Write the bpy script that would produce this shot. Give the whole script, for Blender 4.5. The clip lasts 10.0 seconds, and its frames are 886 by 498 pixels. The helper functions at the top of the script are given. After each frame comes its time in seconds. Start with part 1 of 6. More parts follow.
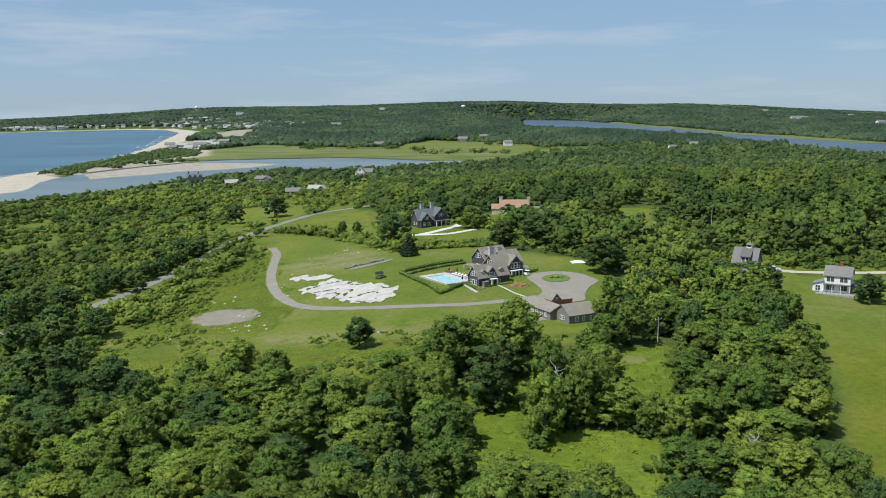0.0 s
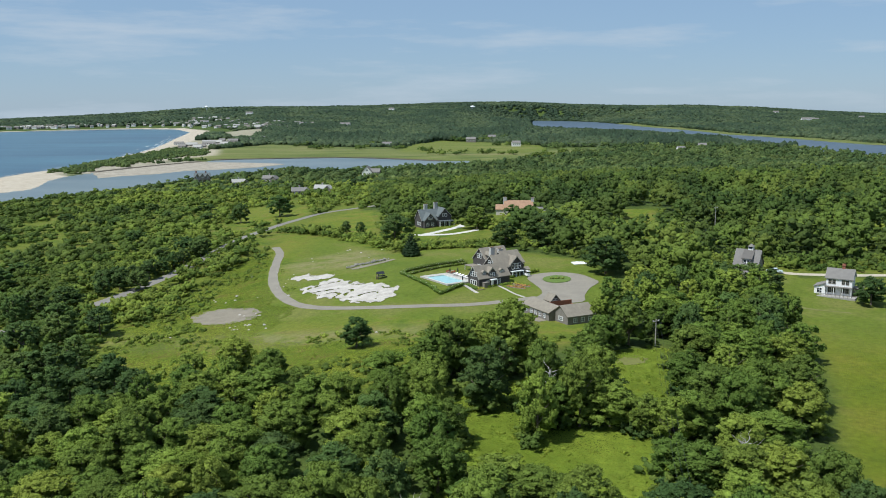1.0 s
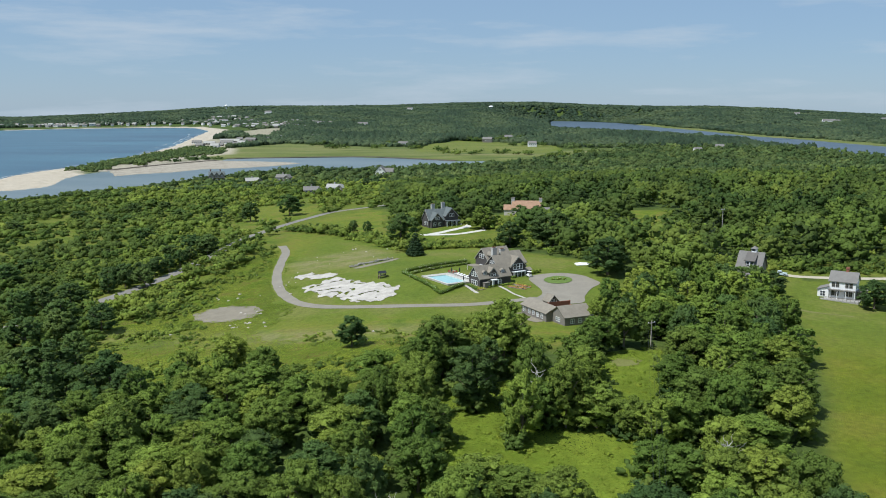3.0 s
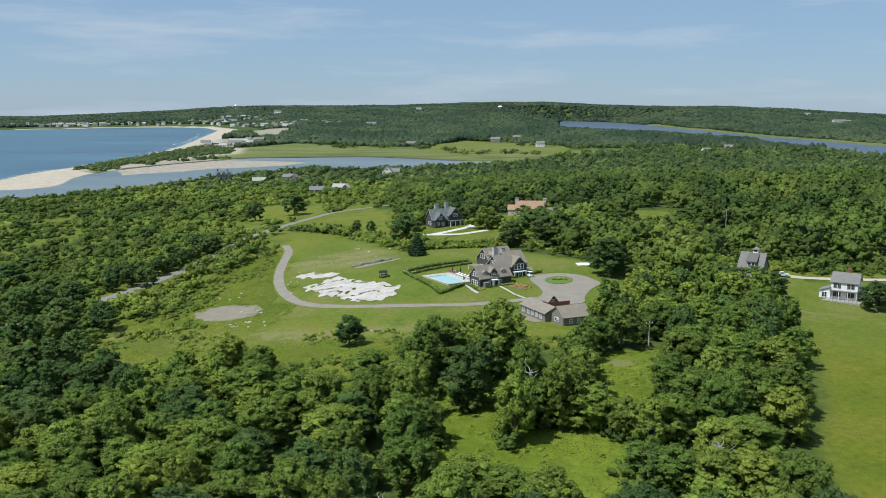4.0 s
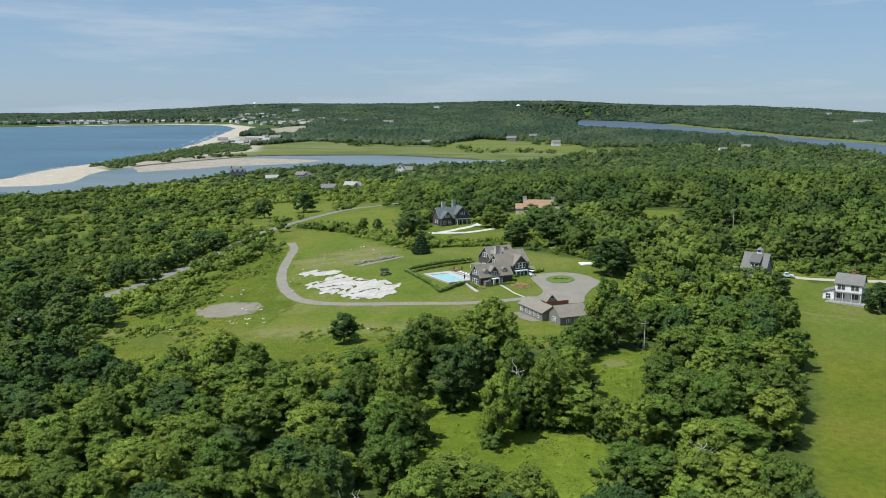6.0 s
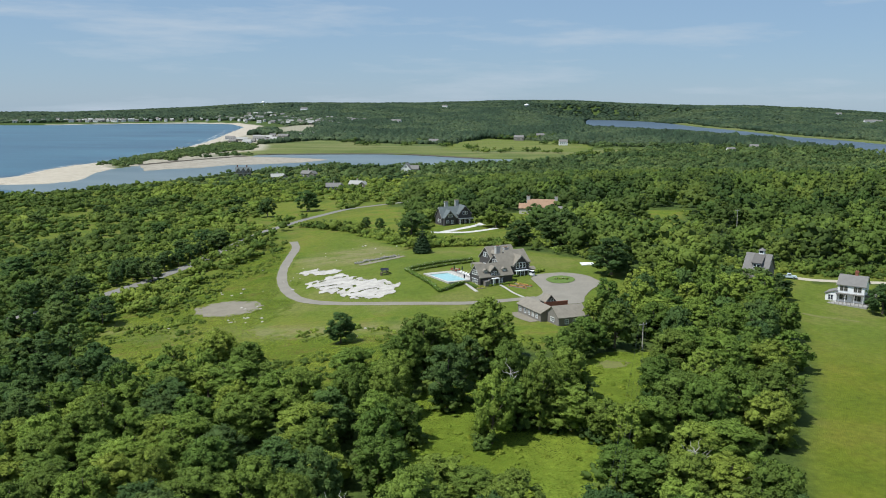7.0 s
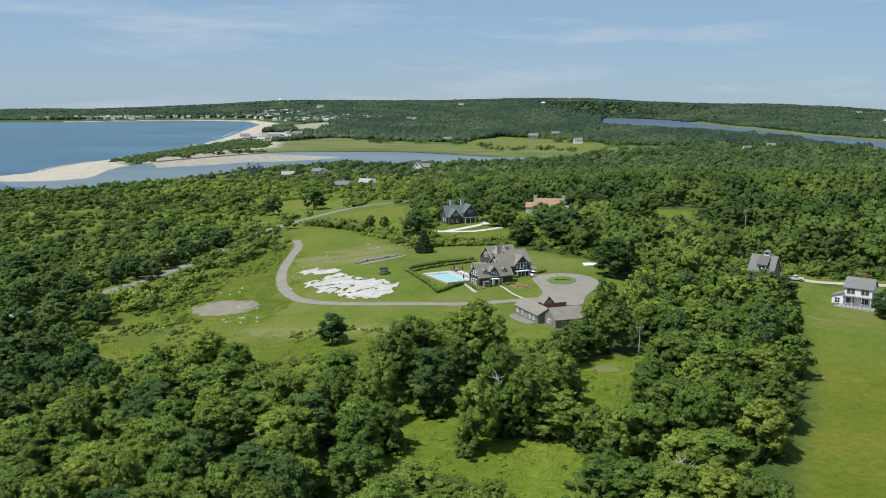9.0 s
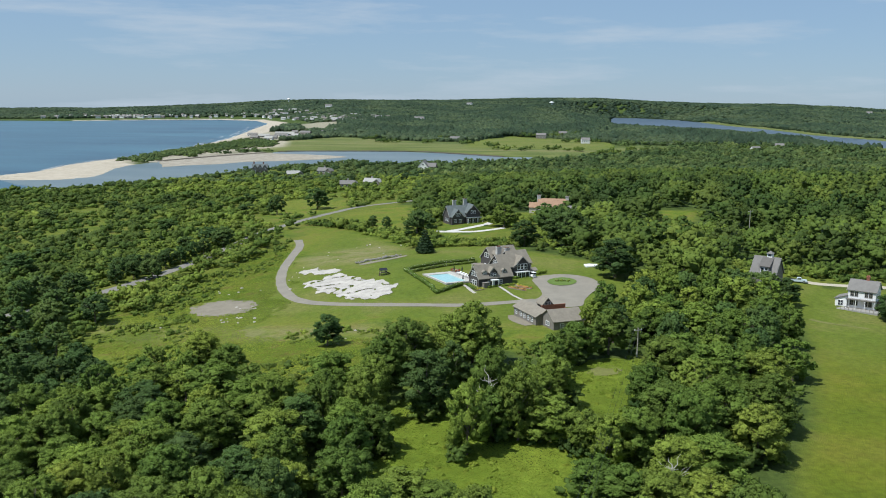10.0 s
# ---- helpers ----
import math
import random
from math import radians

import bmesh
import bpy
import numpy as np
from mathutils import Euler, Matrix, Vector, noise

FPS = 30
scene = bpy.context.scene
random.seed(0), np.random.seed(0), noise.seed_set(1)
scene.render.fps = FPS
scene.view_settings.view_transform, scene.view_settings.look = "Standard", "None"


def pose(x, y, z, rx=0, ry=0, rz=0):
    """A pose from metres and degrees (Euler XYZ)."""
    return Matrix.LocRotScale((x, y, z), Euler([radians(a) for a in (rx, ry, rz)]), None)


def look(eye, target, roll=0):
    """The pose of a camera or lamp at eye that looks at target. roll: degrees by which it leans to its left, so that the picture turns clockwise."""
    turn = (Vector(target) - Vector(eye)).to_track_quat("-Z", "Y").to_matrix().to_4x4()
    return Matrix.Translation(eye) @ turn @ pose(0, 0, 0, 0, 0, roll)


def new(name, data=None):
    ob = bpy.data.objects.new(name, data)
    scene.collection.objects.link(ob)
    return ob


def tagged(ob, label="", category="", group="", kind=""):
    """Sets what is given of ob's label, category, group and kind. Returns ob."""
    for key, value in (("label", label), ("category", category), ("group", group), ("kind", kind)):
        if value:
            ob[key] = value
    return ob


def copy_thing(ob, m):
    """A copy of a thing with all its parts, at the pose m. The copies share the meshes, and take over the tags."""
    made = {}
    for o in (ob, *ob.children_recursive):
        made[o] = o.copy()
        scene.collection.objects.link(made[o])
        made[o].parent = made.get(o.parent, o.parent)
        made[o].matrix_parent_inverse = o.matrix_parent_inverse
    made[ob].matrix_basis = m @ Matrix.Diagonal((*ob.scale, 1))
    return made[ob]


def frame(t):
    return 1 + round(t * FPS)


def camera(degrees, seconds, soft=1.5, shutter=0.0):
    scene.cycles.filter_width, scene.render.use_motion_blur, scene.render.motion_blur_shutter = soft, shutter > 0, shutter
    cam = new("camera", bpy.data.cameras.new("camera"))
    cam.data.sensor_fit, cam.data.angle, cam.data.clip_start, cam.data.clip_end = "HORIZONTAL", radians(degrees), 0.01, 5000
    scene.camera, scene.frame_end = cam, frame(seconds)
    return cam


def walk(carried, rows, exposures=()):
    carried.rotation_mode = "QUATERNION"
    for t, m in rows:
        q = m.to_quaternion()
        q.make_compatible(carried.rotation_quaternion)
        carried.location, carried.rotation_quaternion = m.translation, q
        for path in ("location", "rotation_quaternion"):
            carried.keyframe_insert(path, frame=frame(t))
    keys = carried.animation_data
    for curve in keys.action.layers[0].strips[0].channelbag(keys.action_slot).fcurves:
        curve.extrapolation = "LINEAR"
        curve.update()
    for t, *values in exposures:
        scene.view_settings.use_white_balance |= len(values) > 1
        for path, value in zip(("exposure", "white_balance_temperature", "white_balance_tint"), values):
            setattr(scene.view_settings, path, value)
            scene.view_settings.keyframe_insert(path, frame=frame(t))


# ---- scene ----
cam = camera(53.0, 10.0, soft=1.0)
PATH = [
    (0, (-1.317, -0.797, 58.785), (-1.321, 1.177, 58.463), -0.5),
    (0.5, (0.153, -0.876, 58.751), (0.138, 1.098, 58.43), -0.4),
    (1, (1.636, -0.947, 58.779), (1.611, 1.027, 58.458), -0.3),
    (1.5, (3.183, -0.919, 58.738), (3.147, 1.055, 58.417), -0.3),
    (2, (4.715, -0.917, 58.721), (4.668, 1.056, 58.4), -0.2),
    (2.5, (6.146, -0.951, 58.755), (6.089, 1.022, 58.434), -0.1),
    (4, (10.476, -0.908, 58.695), (10.388, 1.064, 58.374), 0.0),
    (4.5, (12.058, -0.863, 58.641), (11.959, 1.109, 58.32), 0.1),
    (5, (13.562, -0.754, 58.622), (13.452, 1.217, 58.3), 0.2),
    (5.5, (14.983, -0.425, 58.559), (14.863, 1.545, 58.236), 0.2),
    (7, (19.091, 1.413, 58.465), (18.943, 3.381, 58.139), 0.3),
    (7.5, (20.508, 2.474, 58.438), (20.35, 4.441, 58.112), 0.4),
    (8, (21.928, 3.585, 58.431), (21.76, 5.551, 58.103), 0.4),
    (8.5, (23.269, 4.862, 58.406), (23.092, 6.827, 58.077), 0.4),
    (9, (24.641, 6.026, 58.445), (24.455, 7.99, 58.114), 0.4),
    (9.5, (25.932, 7.158, 58.446), (25.737, 9.121, 58.115), 0.5),
    (10, (27.402, 8.37, 58.464), (27.197, 10.331, 58.132), 0.5),
]
walk(cam, [(t, look(eye, target, roll)) for t, eye, target, roll in PATH],
     exposures=[(0.0, 0.10, 5930, 7), (10.0, 0.10, 5930, 7)])

# ---------------------------------------------------------------- light
SUN = Vector((-0.42, -0.24, 0.87)).normalized()
world = bpy.data.worlds.new("sky")
scene.world = world
world.use_nodes = True
wn = world.node_tree
wn.nodes.clear()
sky = wn.nodes.new("ShaderNodeTexSky")
sky.sky_type = "NISHITA"
sky.sun_disc = False
sky.sun_elevation = math.asin(SUN.z)
sky.sun_rotation = math.atan2(SUN.x, SUN.y)
sky.altitude = 50
sky.air_density, sky.dust_density, sky.ozone_density = 1.0, 0.1, 3.5
SKY_STRENGTH = 0.086
bgn = wn.nodes.new("ShaderNodeBackground")
bgn.inputs["Strength"].default_value = SKY_STRENGTH
wout = wn.nodes.new("ShaderNodeOutputWorld")
tint = wn.nodes.new("ShaderNodeMix")
tint.data_type, tint.blend_type = "RGBA", "MULTIPLY"
tint.inputs[0].default_value = 1.0
tint.inputs[7].default_value = (0.88, 0.985, 1.13, 1.0)
wn.links.new(sky.outputs["Color"], tint.inputs[6])
# summer haze evens out the sky
haze = wn.nodes.new("ShaderNodeMix")
haze.data_type = "RGBA"
haze.inputs[0].default_value = 0.68
haze.inputs[7].default_value = (3.5, 4.6, 5.9, 1.0)
wn.links.new(tint.outputs[2], haze.inputs[6])
# thin high cloud
where = wn.nodes.new("ShaderNodeTexCoord")
lie = wn.nodes.new("ShaderNodeMapping")
lie.inputs["Rotation"].default_value = (0.0, radians(14), radians(20))
lie.inputs["Scale"].default_value = (2.2, 1.5, 16.0)
wn.links.new(where.outputs["Generated"], lie.inputs["Vector"])
wisp = wn.nodes.new("ShaderNodeTexNoise")
wisp.inputs["Scale"].default_value = 1.6
wisp.inputs["Detail"].default_value = 6.0
wisp.inputs["Roughness"].default_value = 0.6
wn.links.new(lie.outputs[0], wisp.inputs["Vector"])
thin = wn.nodes.new("ShaderNodeMapRange")
thin.inputs["From Min"].default_value, thin.inputs["From Max"].default_value = 0.50, 0.74
thin.inputs["To Min"].default_value, thin.inputs["To Max"].default_value = 0.0, 0.85
wn.links.new(wisp.outputs["Fac"], thin.inputs["Value"])
cloud = wn.nodes.new("ShaderNodeMix")
cloud.data_type = "RGBA"
cloud.inputs[7].default_value = (6.0, 6.5, 7.0, 1.0)
wn.links.new(thin.outputs[0], cloud.inputs[0])
wn.links.new(haze.outputs[2], cloud.inputs[6])
wn.links.new(cloud.outputs[2], bgn.inputs["Color"])
wn.links.new(bgn.outputs["Background"], wout.inputs["Surface"])
sun_data = bpy.data.lights.new("sun", "SUN")
sun_data.energy = 5.0
sun_data.angle = radians(0.55)
sun_data.color = (1.0, 0.955, 0.88)
sun = new("sun", sun_data)
sun.matrix_world = look(SUN * 900, (0, 0, 0))

# ---------------------------------------------------------------- materials


class Nodes:
    """A small wrapper that builds one procedural material."""

    def __init__(self, name, rough=0.8, metal=0.0, spec=0.3):
        self.mat = bpy.data.materials.new(name)
        self.mat.use_nodes = True
        self.t = self.mat.node_tree
        self.t.nodes.clear()
        self.out = self.t.nodes.new("ShaderNodeOutputMaterial")
        self.b = self.t.nodes.new("ShaderNodeBsdfPrincipled")
        self.b.inputs["Roughness"].default_value = rough
        self.b.inputs["Metallic"].default_value = metal
        self.b.inputs["Specular IOR Level"].default_value = spec
        self.link(self.b.outputs[0], self.out.inputs["Surface"])

    def link(self, a, b):
        self.t.links.new(a, b)

    def put(self, socket, v):
        if isinstance(v, (int, float)):
            socket.default_value = v
        elif isinstance(v, tuple):
            socket.default_value = (*v, 1.0) if len(v) == 3 and socket.type == "RGBA" else v
        else:
            self.link(v, socket)

    def coords(self, kind="Object"):
        return self.t.nodes.new("ShaderNodeTexCoord").outputs[kind]

    def place(self):
        return self.t.nodes.new("ShaderNodeNewGeometry").outputs["Position"]

    def noise(self, scale, detail=3.0, vec=None, rough=0.55, stretch=None):
        n = self.t.nodes.new("ShaderNodeTexNoise")
        n.inputs["Scale"].default_value = scale
        n.inputs["Detail"].default_value = detail
        n.inputs["Roughness"].default_value = rough
        v = vec or self.place()
        if stretch:
            m = self.t.nodes.new("ShaderNodeMapping")
            m.inputs["Scale"].default_value = stretch
            self.link(v, m.inputs["Vector"])
            v = m.outputs[0]
        self.link(v, n.inputs["Vector"])
        return n.outputs["Fac"]

    def ramp(self, fac, stops):
        n = self.t.nodes.new("ShaderNodeValToRGB")
        while len(n.color_ramp.elements) < len(stops):
            n.color_ramp.elements.new(0.5)
        for e, (p, c) in zip(n.color_ramp.elements, stops):
            e.position = p
            e.color = (*c, 1) if isinstance(c, tuple) else (c, c, c, 1)
        self.link(fac, n.inputs["Fac"])
        return n.outputs["Color"]

    def mix(self, fac, a, b, blend="MIX"):
        n = self.t.nodes.new("ShaderNodeMix")
        n.data_type, n.blend_type = "RGBA", blend
        self.put(n.inputs[0], fac)
        self.put(n.inputs[6], a)
        self.put(n.inputs[7], b)
        return n.outputs[2]

    def math(self, op, a, b=0.0):
        n = self.t.nodes.new("ShaderNodeMath")
        n.operation = op
        self.put(n.inputs[0], a)
        self.put(n.inputs[1], b)
        return n.outputs[0]

    def attr(self, name):
        n = self.t.nodes.new("ShaderNodeAttribute")
        n.attribute_name = name
        return n.outputs["Fac"]

    def random(self):
        return self.t.nodes.new("ShaderNodeObjectInfo").outputs["Random"]

    def island(self):
        return self.t.nodes.new("ShaderNodeNewGeometry").outputs["Random Per Island"]

    def hsv(self, color, h=0.5, s=1.0, v=1.0):
        n = self.t.nodes.new("ShaderNodeHueSaturation")
        self.put(n.inputs["Hue"], h)
        self.put(n.inputs["Saturation"], s)
        self.put(n.inputs["Value"], v)
        self.put(n.inputs["Color"], color)
        return n.outputs[0]

    def color(self, c):
        self.put(self.b.inputs["Base Color"], c)
        return self

    def bump(self, height, strength=0.4, distance=0.05):
        n = self.t.nodes.new("ShaderNodeBump")
        n.inputs["Strength"].default_value = strength
        n.inputs["Distance"].default_value = distance
        self.link(height, n.inputs["Height"])
        self.link(n.outputs[0], self.b.inputs["Normal"])
        return self


def leaf_material(name, dark, light, per_tree, glow=0.26, vary=0.20, grain_size=2.4, relief=0.9):
    """Foliage: tree to tree and leaf to leaf variation, light passing through the leaves."""
    m = Nodes(name, rough=0.7, spec=0.15)
    tree = m.attr("tone") if per_tree == "tone" else m.random()
    c = m.mix(m.math("POWER", tree, 1.5), dark, light)
    c = m.hsv(c, h=m.math("MULTIPLY_ADD", m.math("FRACT", m.math("MULTIPLY", tree, 7.3)), 0.022), s=0.96, v=1.0)
    hue = c.node.inputs["Hue"].links[0].from_node
    hue.inputs[2].default_value = 0.488
    leaf = m.math("ADD", m.math("MULTIPLY", m.island(), 2 * vary), 1.04 - vary)
    blot = m.math("ADD", m.math("MULTIPLY", m.noise(0.35, 3), 0.8), 0.62)
    grain = m.math("ADD", m.math("MULTIPLY", m.noise(grain_size, 3, rough=0.7), 1.65 * relief), 1.0 - 0.83 * relief)
    c = m.hsv(c, v=m.math("MULTIPLY", m.math("MULTIPLY", leaf, blot), grain))
    m.color(c)
    m.bump(m.noise(grain_size * 0.8, 3, rough=0.7), relief, 0.9 / grain_size)
    tr = m.t.nodes.new("ShaderNodeBsdfTranslucent")
    m.link(m.mix(0.5, c, (0.15, 0.22, 0.010)), tr.inputs["Color"])
    mx = m.t.nodes.new("ShaderNodeMixShader")
    mx.inputs[0].default_value = glow
    m.link(m.b.outputs[0], mx.inputs[1])
    m.link(tr.outputs[0], mx.inputs[2])
    m.link(mx.outputs[0], m.out.inputs["Surface"])
    return m.mat


def plain(name, color, rough=0.8, metal=0.0, vary=0.18, scale=2.0, bump=0.0, spec=0.3):
    """A simple surface with stains at two scales."""
    m = Nodes(name, rough, metal, spec)
    n = m.math("ADD", m.math("MULTIPLY", m.noise(scale, 4), 0.6), m.math("MULTIPLY", m.noise(scale * 9, 2), 0.4))
    lo = tuple(c * (1 - vary) for c in color)
    hi = tuple(min(1, c * (1 + vary)) for c in color)
    m.color(m.ramp(n, [(0.3, lo), (0.7, hi)]))
    if bump:
        m.bump(n, bump, 0.05)
    return m.mat


LEAF = leaf_material("leaves_broad", (0.088, 0.142, 0.020), (0.200, 0.262, 0.030), "random", 0.24, 0.20, 3.2)
LEAF_DARK = leaf_material("leaves_dark", (0.050, 0.092, 0.023), (0.100, 0.156, 0.033), "random", 0.26, 0.20, 3.2)
LEAF_WOODS = leaf_material("leaves_woods", (0.034, 0.064, 0.013), (0.148, 0.202, 0.025), "tone", 0.24, 0.12, 1.4, 0.55)
LEAF_GRASS = leaf_material("rank_grass", (0.180, 0.250, 0.018), (0.262, 0.330, 0.028), "tone", 0.40, 0.12, 1.2, 0.25)
LEAF_MEADOW = leaf_material("meadow_grass", (0.126, 0.184, 0.010), (0.250, 0.280, 0.022), "tone", 0.30, 0.13, 1.2, 0.30)
# bluish grey-green: distance haze is put into the leaf colour
LEAF_HAZE_TINT = leaf_material("leaves_haze_tinted", (0.036, 0.064, 0.034), (0.100, 0.138, 0.058), "tone", 0.30, 0.20, 0.25)
# bluer than the nearer leaves: a little haze mixed into the colour
LEAF_FAR_HAZED = leaf_material("leaves_far_hazed", (0.050, 0.088, 0.028), (0.145, 0.196, 0.050), "tone", 0.30, 0.20, 0.6)
LEAF_SCRUB = leaf_material("leaves_scrub", (0.066, 0.108, 0.016), (0.215, 0.275, 0.030), "tone", 0.27, 0.20, 1.8)
NEEDLES = leaf_material("needles", (0.024, 0.046, 0.016), (0.034, 0.060, 0.020), "random", 0.12)
BARK = plain("bark", (0.16, 0.13, 0.10), 0.9, vary=0.35, scale=3, bump=0.5)
ASPHALT = plain("drive_gravel_grey", (0.222, 0.200, 0.162), 0.92, vary=0.14, scale=0.25, bump=0.2)
ROAD = plain("road_chip", (0.195, 0.182, 0.158), 0.92, vary=0.14, scale=0.3, bump=0.2)
SHELL = plain("white_shell_drive", (0.50, 0.48, 0.435), 0.9, vary=0.1, scale=0.5, bump=0.2)
PALEGRAVEL = plain("pale_farm_gravel", (0.40, 0.355, 0.265), 0.92, vary=0.15, scale=0.4, bump=0.2)
PEAT = plain("dark_peat", (0.085, 0.070, 0.048), 0.95, vary=0.3, scale=0.15, bump=0.4)
PAVING = plain("pale_stone_paving", (0.40, 0.38, 0.34), 0.85, vary=0.12, scale=0.8, bump=0.2)
TRACK = plain("worn_turf", (0.146, 0.152, 0.042), 0.95, vary=0.2, scale=0.8, bump=0.3)
DIRT = plain("bare_gravel_pad", (0.208, 0.182, 0.136), 0.95, vary=0.2, scale=0.3, bump=0.3)
LEDGE = plain("pale_ledge", (0.40, 0.37, 0.325), 0.9, vary=0.32, scale=0.4, bump=0.5)
WHITE = plain("white_paint", (0.78, 0.78, 0.76), 0.55, vary=0.06, scale=1.0)
GLASS = plain("window_glass", (0.03, 0.035, 0.04), 0.08, vary=0.1, scale=1, spec=0.6)
SHINGLE = plain("dark_shingle", (0.070, 0.064, 0.060), 0.9, vary=0.25, scale=1.5, bump=0.3)
ROOF = plain("weathered_roof_shingle", (0.218, 0.192, 0.152), 0.9, vary=0.2, scale=0.8, bump=0.3)

# ---------------------------------------------------------------- mesh helpers


def finish(name, verts, faces, material, parent=None, smooth=False, label=""):
    me = bpy.data.meshes.new(name)
    me.from_pydata([tuple(map(float, v)) for v in verts], [], [tuple(map(int, f)) for f in faces])
    if smooth:
        me.polygons.foreach_set("use_smooth", [True] * len(me.polygons))
    me.materials.append(material)
    me.update()
    ob = new(name, me)
    if parent:
        ob.parent = parent
    if label:
        ob["label"] = label
    return ob


def arrays(name, verts, quads, tris, material, tone=None, smooth=False, normals=None):
    """A mesh from numpy arrays: verts (n,3), quads (q,4), tris (t,3)."""
    me = bpy.data.meshes.new(name)
    nq, nt = len(quads), len(tris)
    me.vertices.add(len(verts))
    me.vertices.foreach_set("co", np.asarray(verts, np.float32).ravel())
    loops = np.concatenate([np.asarray(quads, np.int32).ravel(), np.asarray(tris, np.int32).ravel()])
    me.loops.add(len(loops))
    me.loops.foreach_set("vertex_index", loops)
    me.polygons.add(nq + nt)
    starts = np.concatenate([np.arange(nq) * 4, nq * 4 + np.arange(nt) * 3]).astype(np.int32)
    me.polygons.foreach_set("loop_start", starts)
    if smooth:
        me.polygons.foreach_set("use_smooth", np.ones(nq + nt, bool))
    if tone is not None:
        at = me.attributes.new("tone", "FLOAT", "POINT")
        at.data.foreach_set("value", np.asarray(tone, np.float32))
    me.materials.append(material)
    me.update(calc_edges=True)
    me.validate()
    if normals is not None:
        at = me.attributes.new("custom_normal", "FLOAT_VECTOR", "POINT")
        at.data.foreach_set("vector", np.asarray(normals, np.float32).ravel())
    return me


def part(name, bm, material, parent, label=""):
    me = bpy.data.meshes.new(name)
    bm.to_mesh(me)
    bm.free()
    me.materials.append(material)
    ob = new(name, me)
    if parent:
        ob.parent = parent
    if label:
        ob["label"] = label
    return ob


# ---------------------------------------------------------------- the lie of the land
SEA = -14.0
HEIGHTS_NEAR = [
    (-8, 298, -0.3), (40, 294, -0.3), (18, 285, -1.3), (12, 312, -0.4), (-20, 288, -2.2), (-58, 328, -5.5),
    (-80, 398, -5.6), (-84, 289, -10.4), (-40, 341, -3), (-45, 385, -5), (-61, 535, -5), (-21, 207, -2.0),
    (22, 250, -1.8), (45, 312, 0.6), (113, 306, -0.8), (122, 277, -3), (30, 465, 0.5), (-6, 432, -1.5),
]
HEIGHTS_FAR = [
    (-45, 200, -6), (-110, 355, -9), (-126, 255, -11), (20, 120, -3), (30, 155, -2), (110, 150, -4), (-100, 150, -10),
    (-170, 480, -10), (-250, 700, -12.5), (60, 600, 1), (220, 450, 3), (-60, 720, -9), (-300, 300, -12.5),
    (-200, 90, -12), (300, 200, 0), (300, 800, -3), (80, 900, -9),
]
KNOTS = np.array(HEIGHTS_NEAR + HEIGHTS_FAR, float)
SOFT = 30.0
_n = len(KNOTS)
_A = np.sqrt((KNOTS[:, None, 0] - KNOTS[None, :, 0]) ** 2 + (KNOTS[:, None, 1] - KNOTS[None, :, 1]) ** 2 + SOFT**2)
_W = np.linalg.solve(np.block([[_A, np.ones((_n, 1))], [np.ones((1, _n)), np.zeros((1, 1))]]), np.r_[KNOTS[:, 2], 0])

# shores at the water's edge, in plan
OCEAN = [
    (-454, 827), (-470, 910), (-472, 976), (-466, 1033), (-463, 1107), (-480, 1244), (-496, 1402), (-522, 1559), (-565, 1753), (-632, 2038),
    (-687, 2284), (-735, 2490), (-866, 2790), (-1012, 2850), (-1160, 2760), (-1270, 2640), (-1340, 2520), (-2400, 2300), (-4600, 1500),
    (-4600, -1000), (-900, -1000), (-620, 300), (-480, 700),
]
ESTUARY = [
    (-440, 735), (-411, 738), (-388, 746), (-376, 778), (-380, 807), (-400, 872), (-406, 922), (-400, 985), (-372, 1074), (-337, 1152), (-319, 1196),
    (-291, 1212), (-162, 1240), (-105, 1220), (-56, 1187), (-15, 1156), (20, 1160), (30, 1125), (-14, 1090), (-48, 1046), (-69, 1035), (-138, 1018),
    (-180, 1030), (-213, 1001), (-251, 929), (-290, 814), (-312, 729), (-345, 672), (-380, 652), (-460, 620),
]
SANDBAR = [(-376, 935), (-362, 900), (-348, 930), (-320, 955), (-303, 1000), (-267, 1021), (-231, 1057), (-206, 1115), (-235, 1134), (-276, 1150), (-308, 1158),
           (-345, 1168), (-384, 1078), (-402, 1000), (-392, 960)]
LAGOON = [
    (360, 4000), (480, 3850), (570, 3600), (596, 3277), (601, 2818), (631, 2580), (644, 2333), (643, 2091), (691, 1870), (720, 1560), (900, 1350),
    (1100, 1000), (850, 820), (640, 980), (575, 1122), (558, 1255), (545, 1425), (528, 1553), (512, 1890), (498, 2080), (450, 2206), (365, 2260),
    (246, 2400), (262, 2950), (310, 3600),
]
MARSH = [(-420, 1240), (-319, 1190), (-162, 1232), (-56, 1180), (40, 1125), (130, 1200), (255, 1428), (180, 1440), (100, 1300), (-70, 1330), (-100, 1480),
         (-168, 1485), (-257, 1556), (-329, 1614), (-363, 1500), (-400, 1400)]
BEACH = [(-440, 690), (-400, 712), (-366, 730), (-356, 778), (-364, 815), (-392, 875), (-402, 930), (-424, 950), (-452, 1000), (-458, 1100), (-466, 1240), (-482, 1400), (-500, 1560), (-520, 1750), (-560, 2000),
         (-640, 2300), (-700, 2560), (-850, 2840), (-1000, 2890), (-1170, 2800), (-1360, 2560), (-1300, 2500), (-900, 2600), (-700, 2100), (-560, 1400), (-540, 900)]


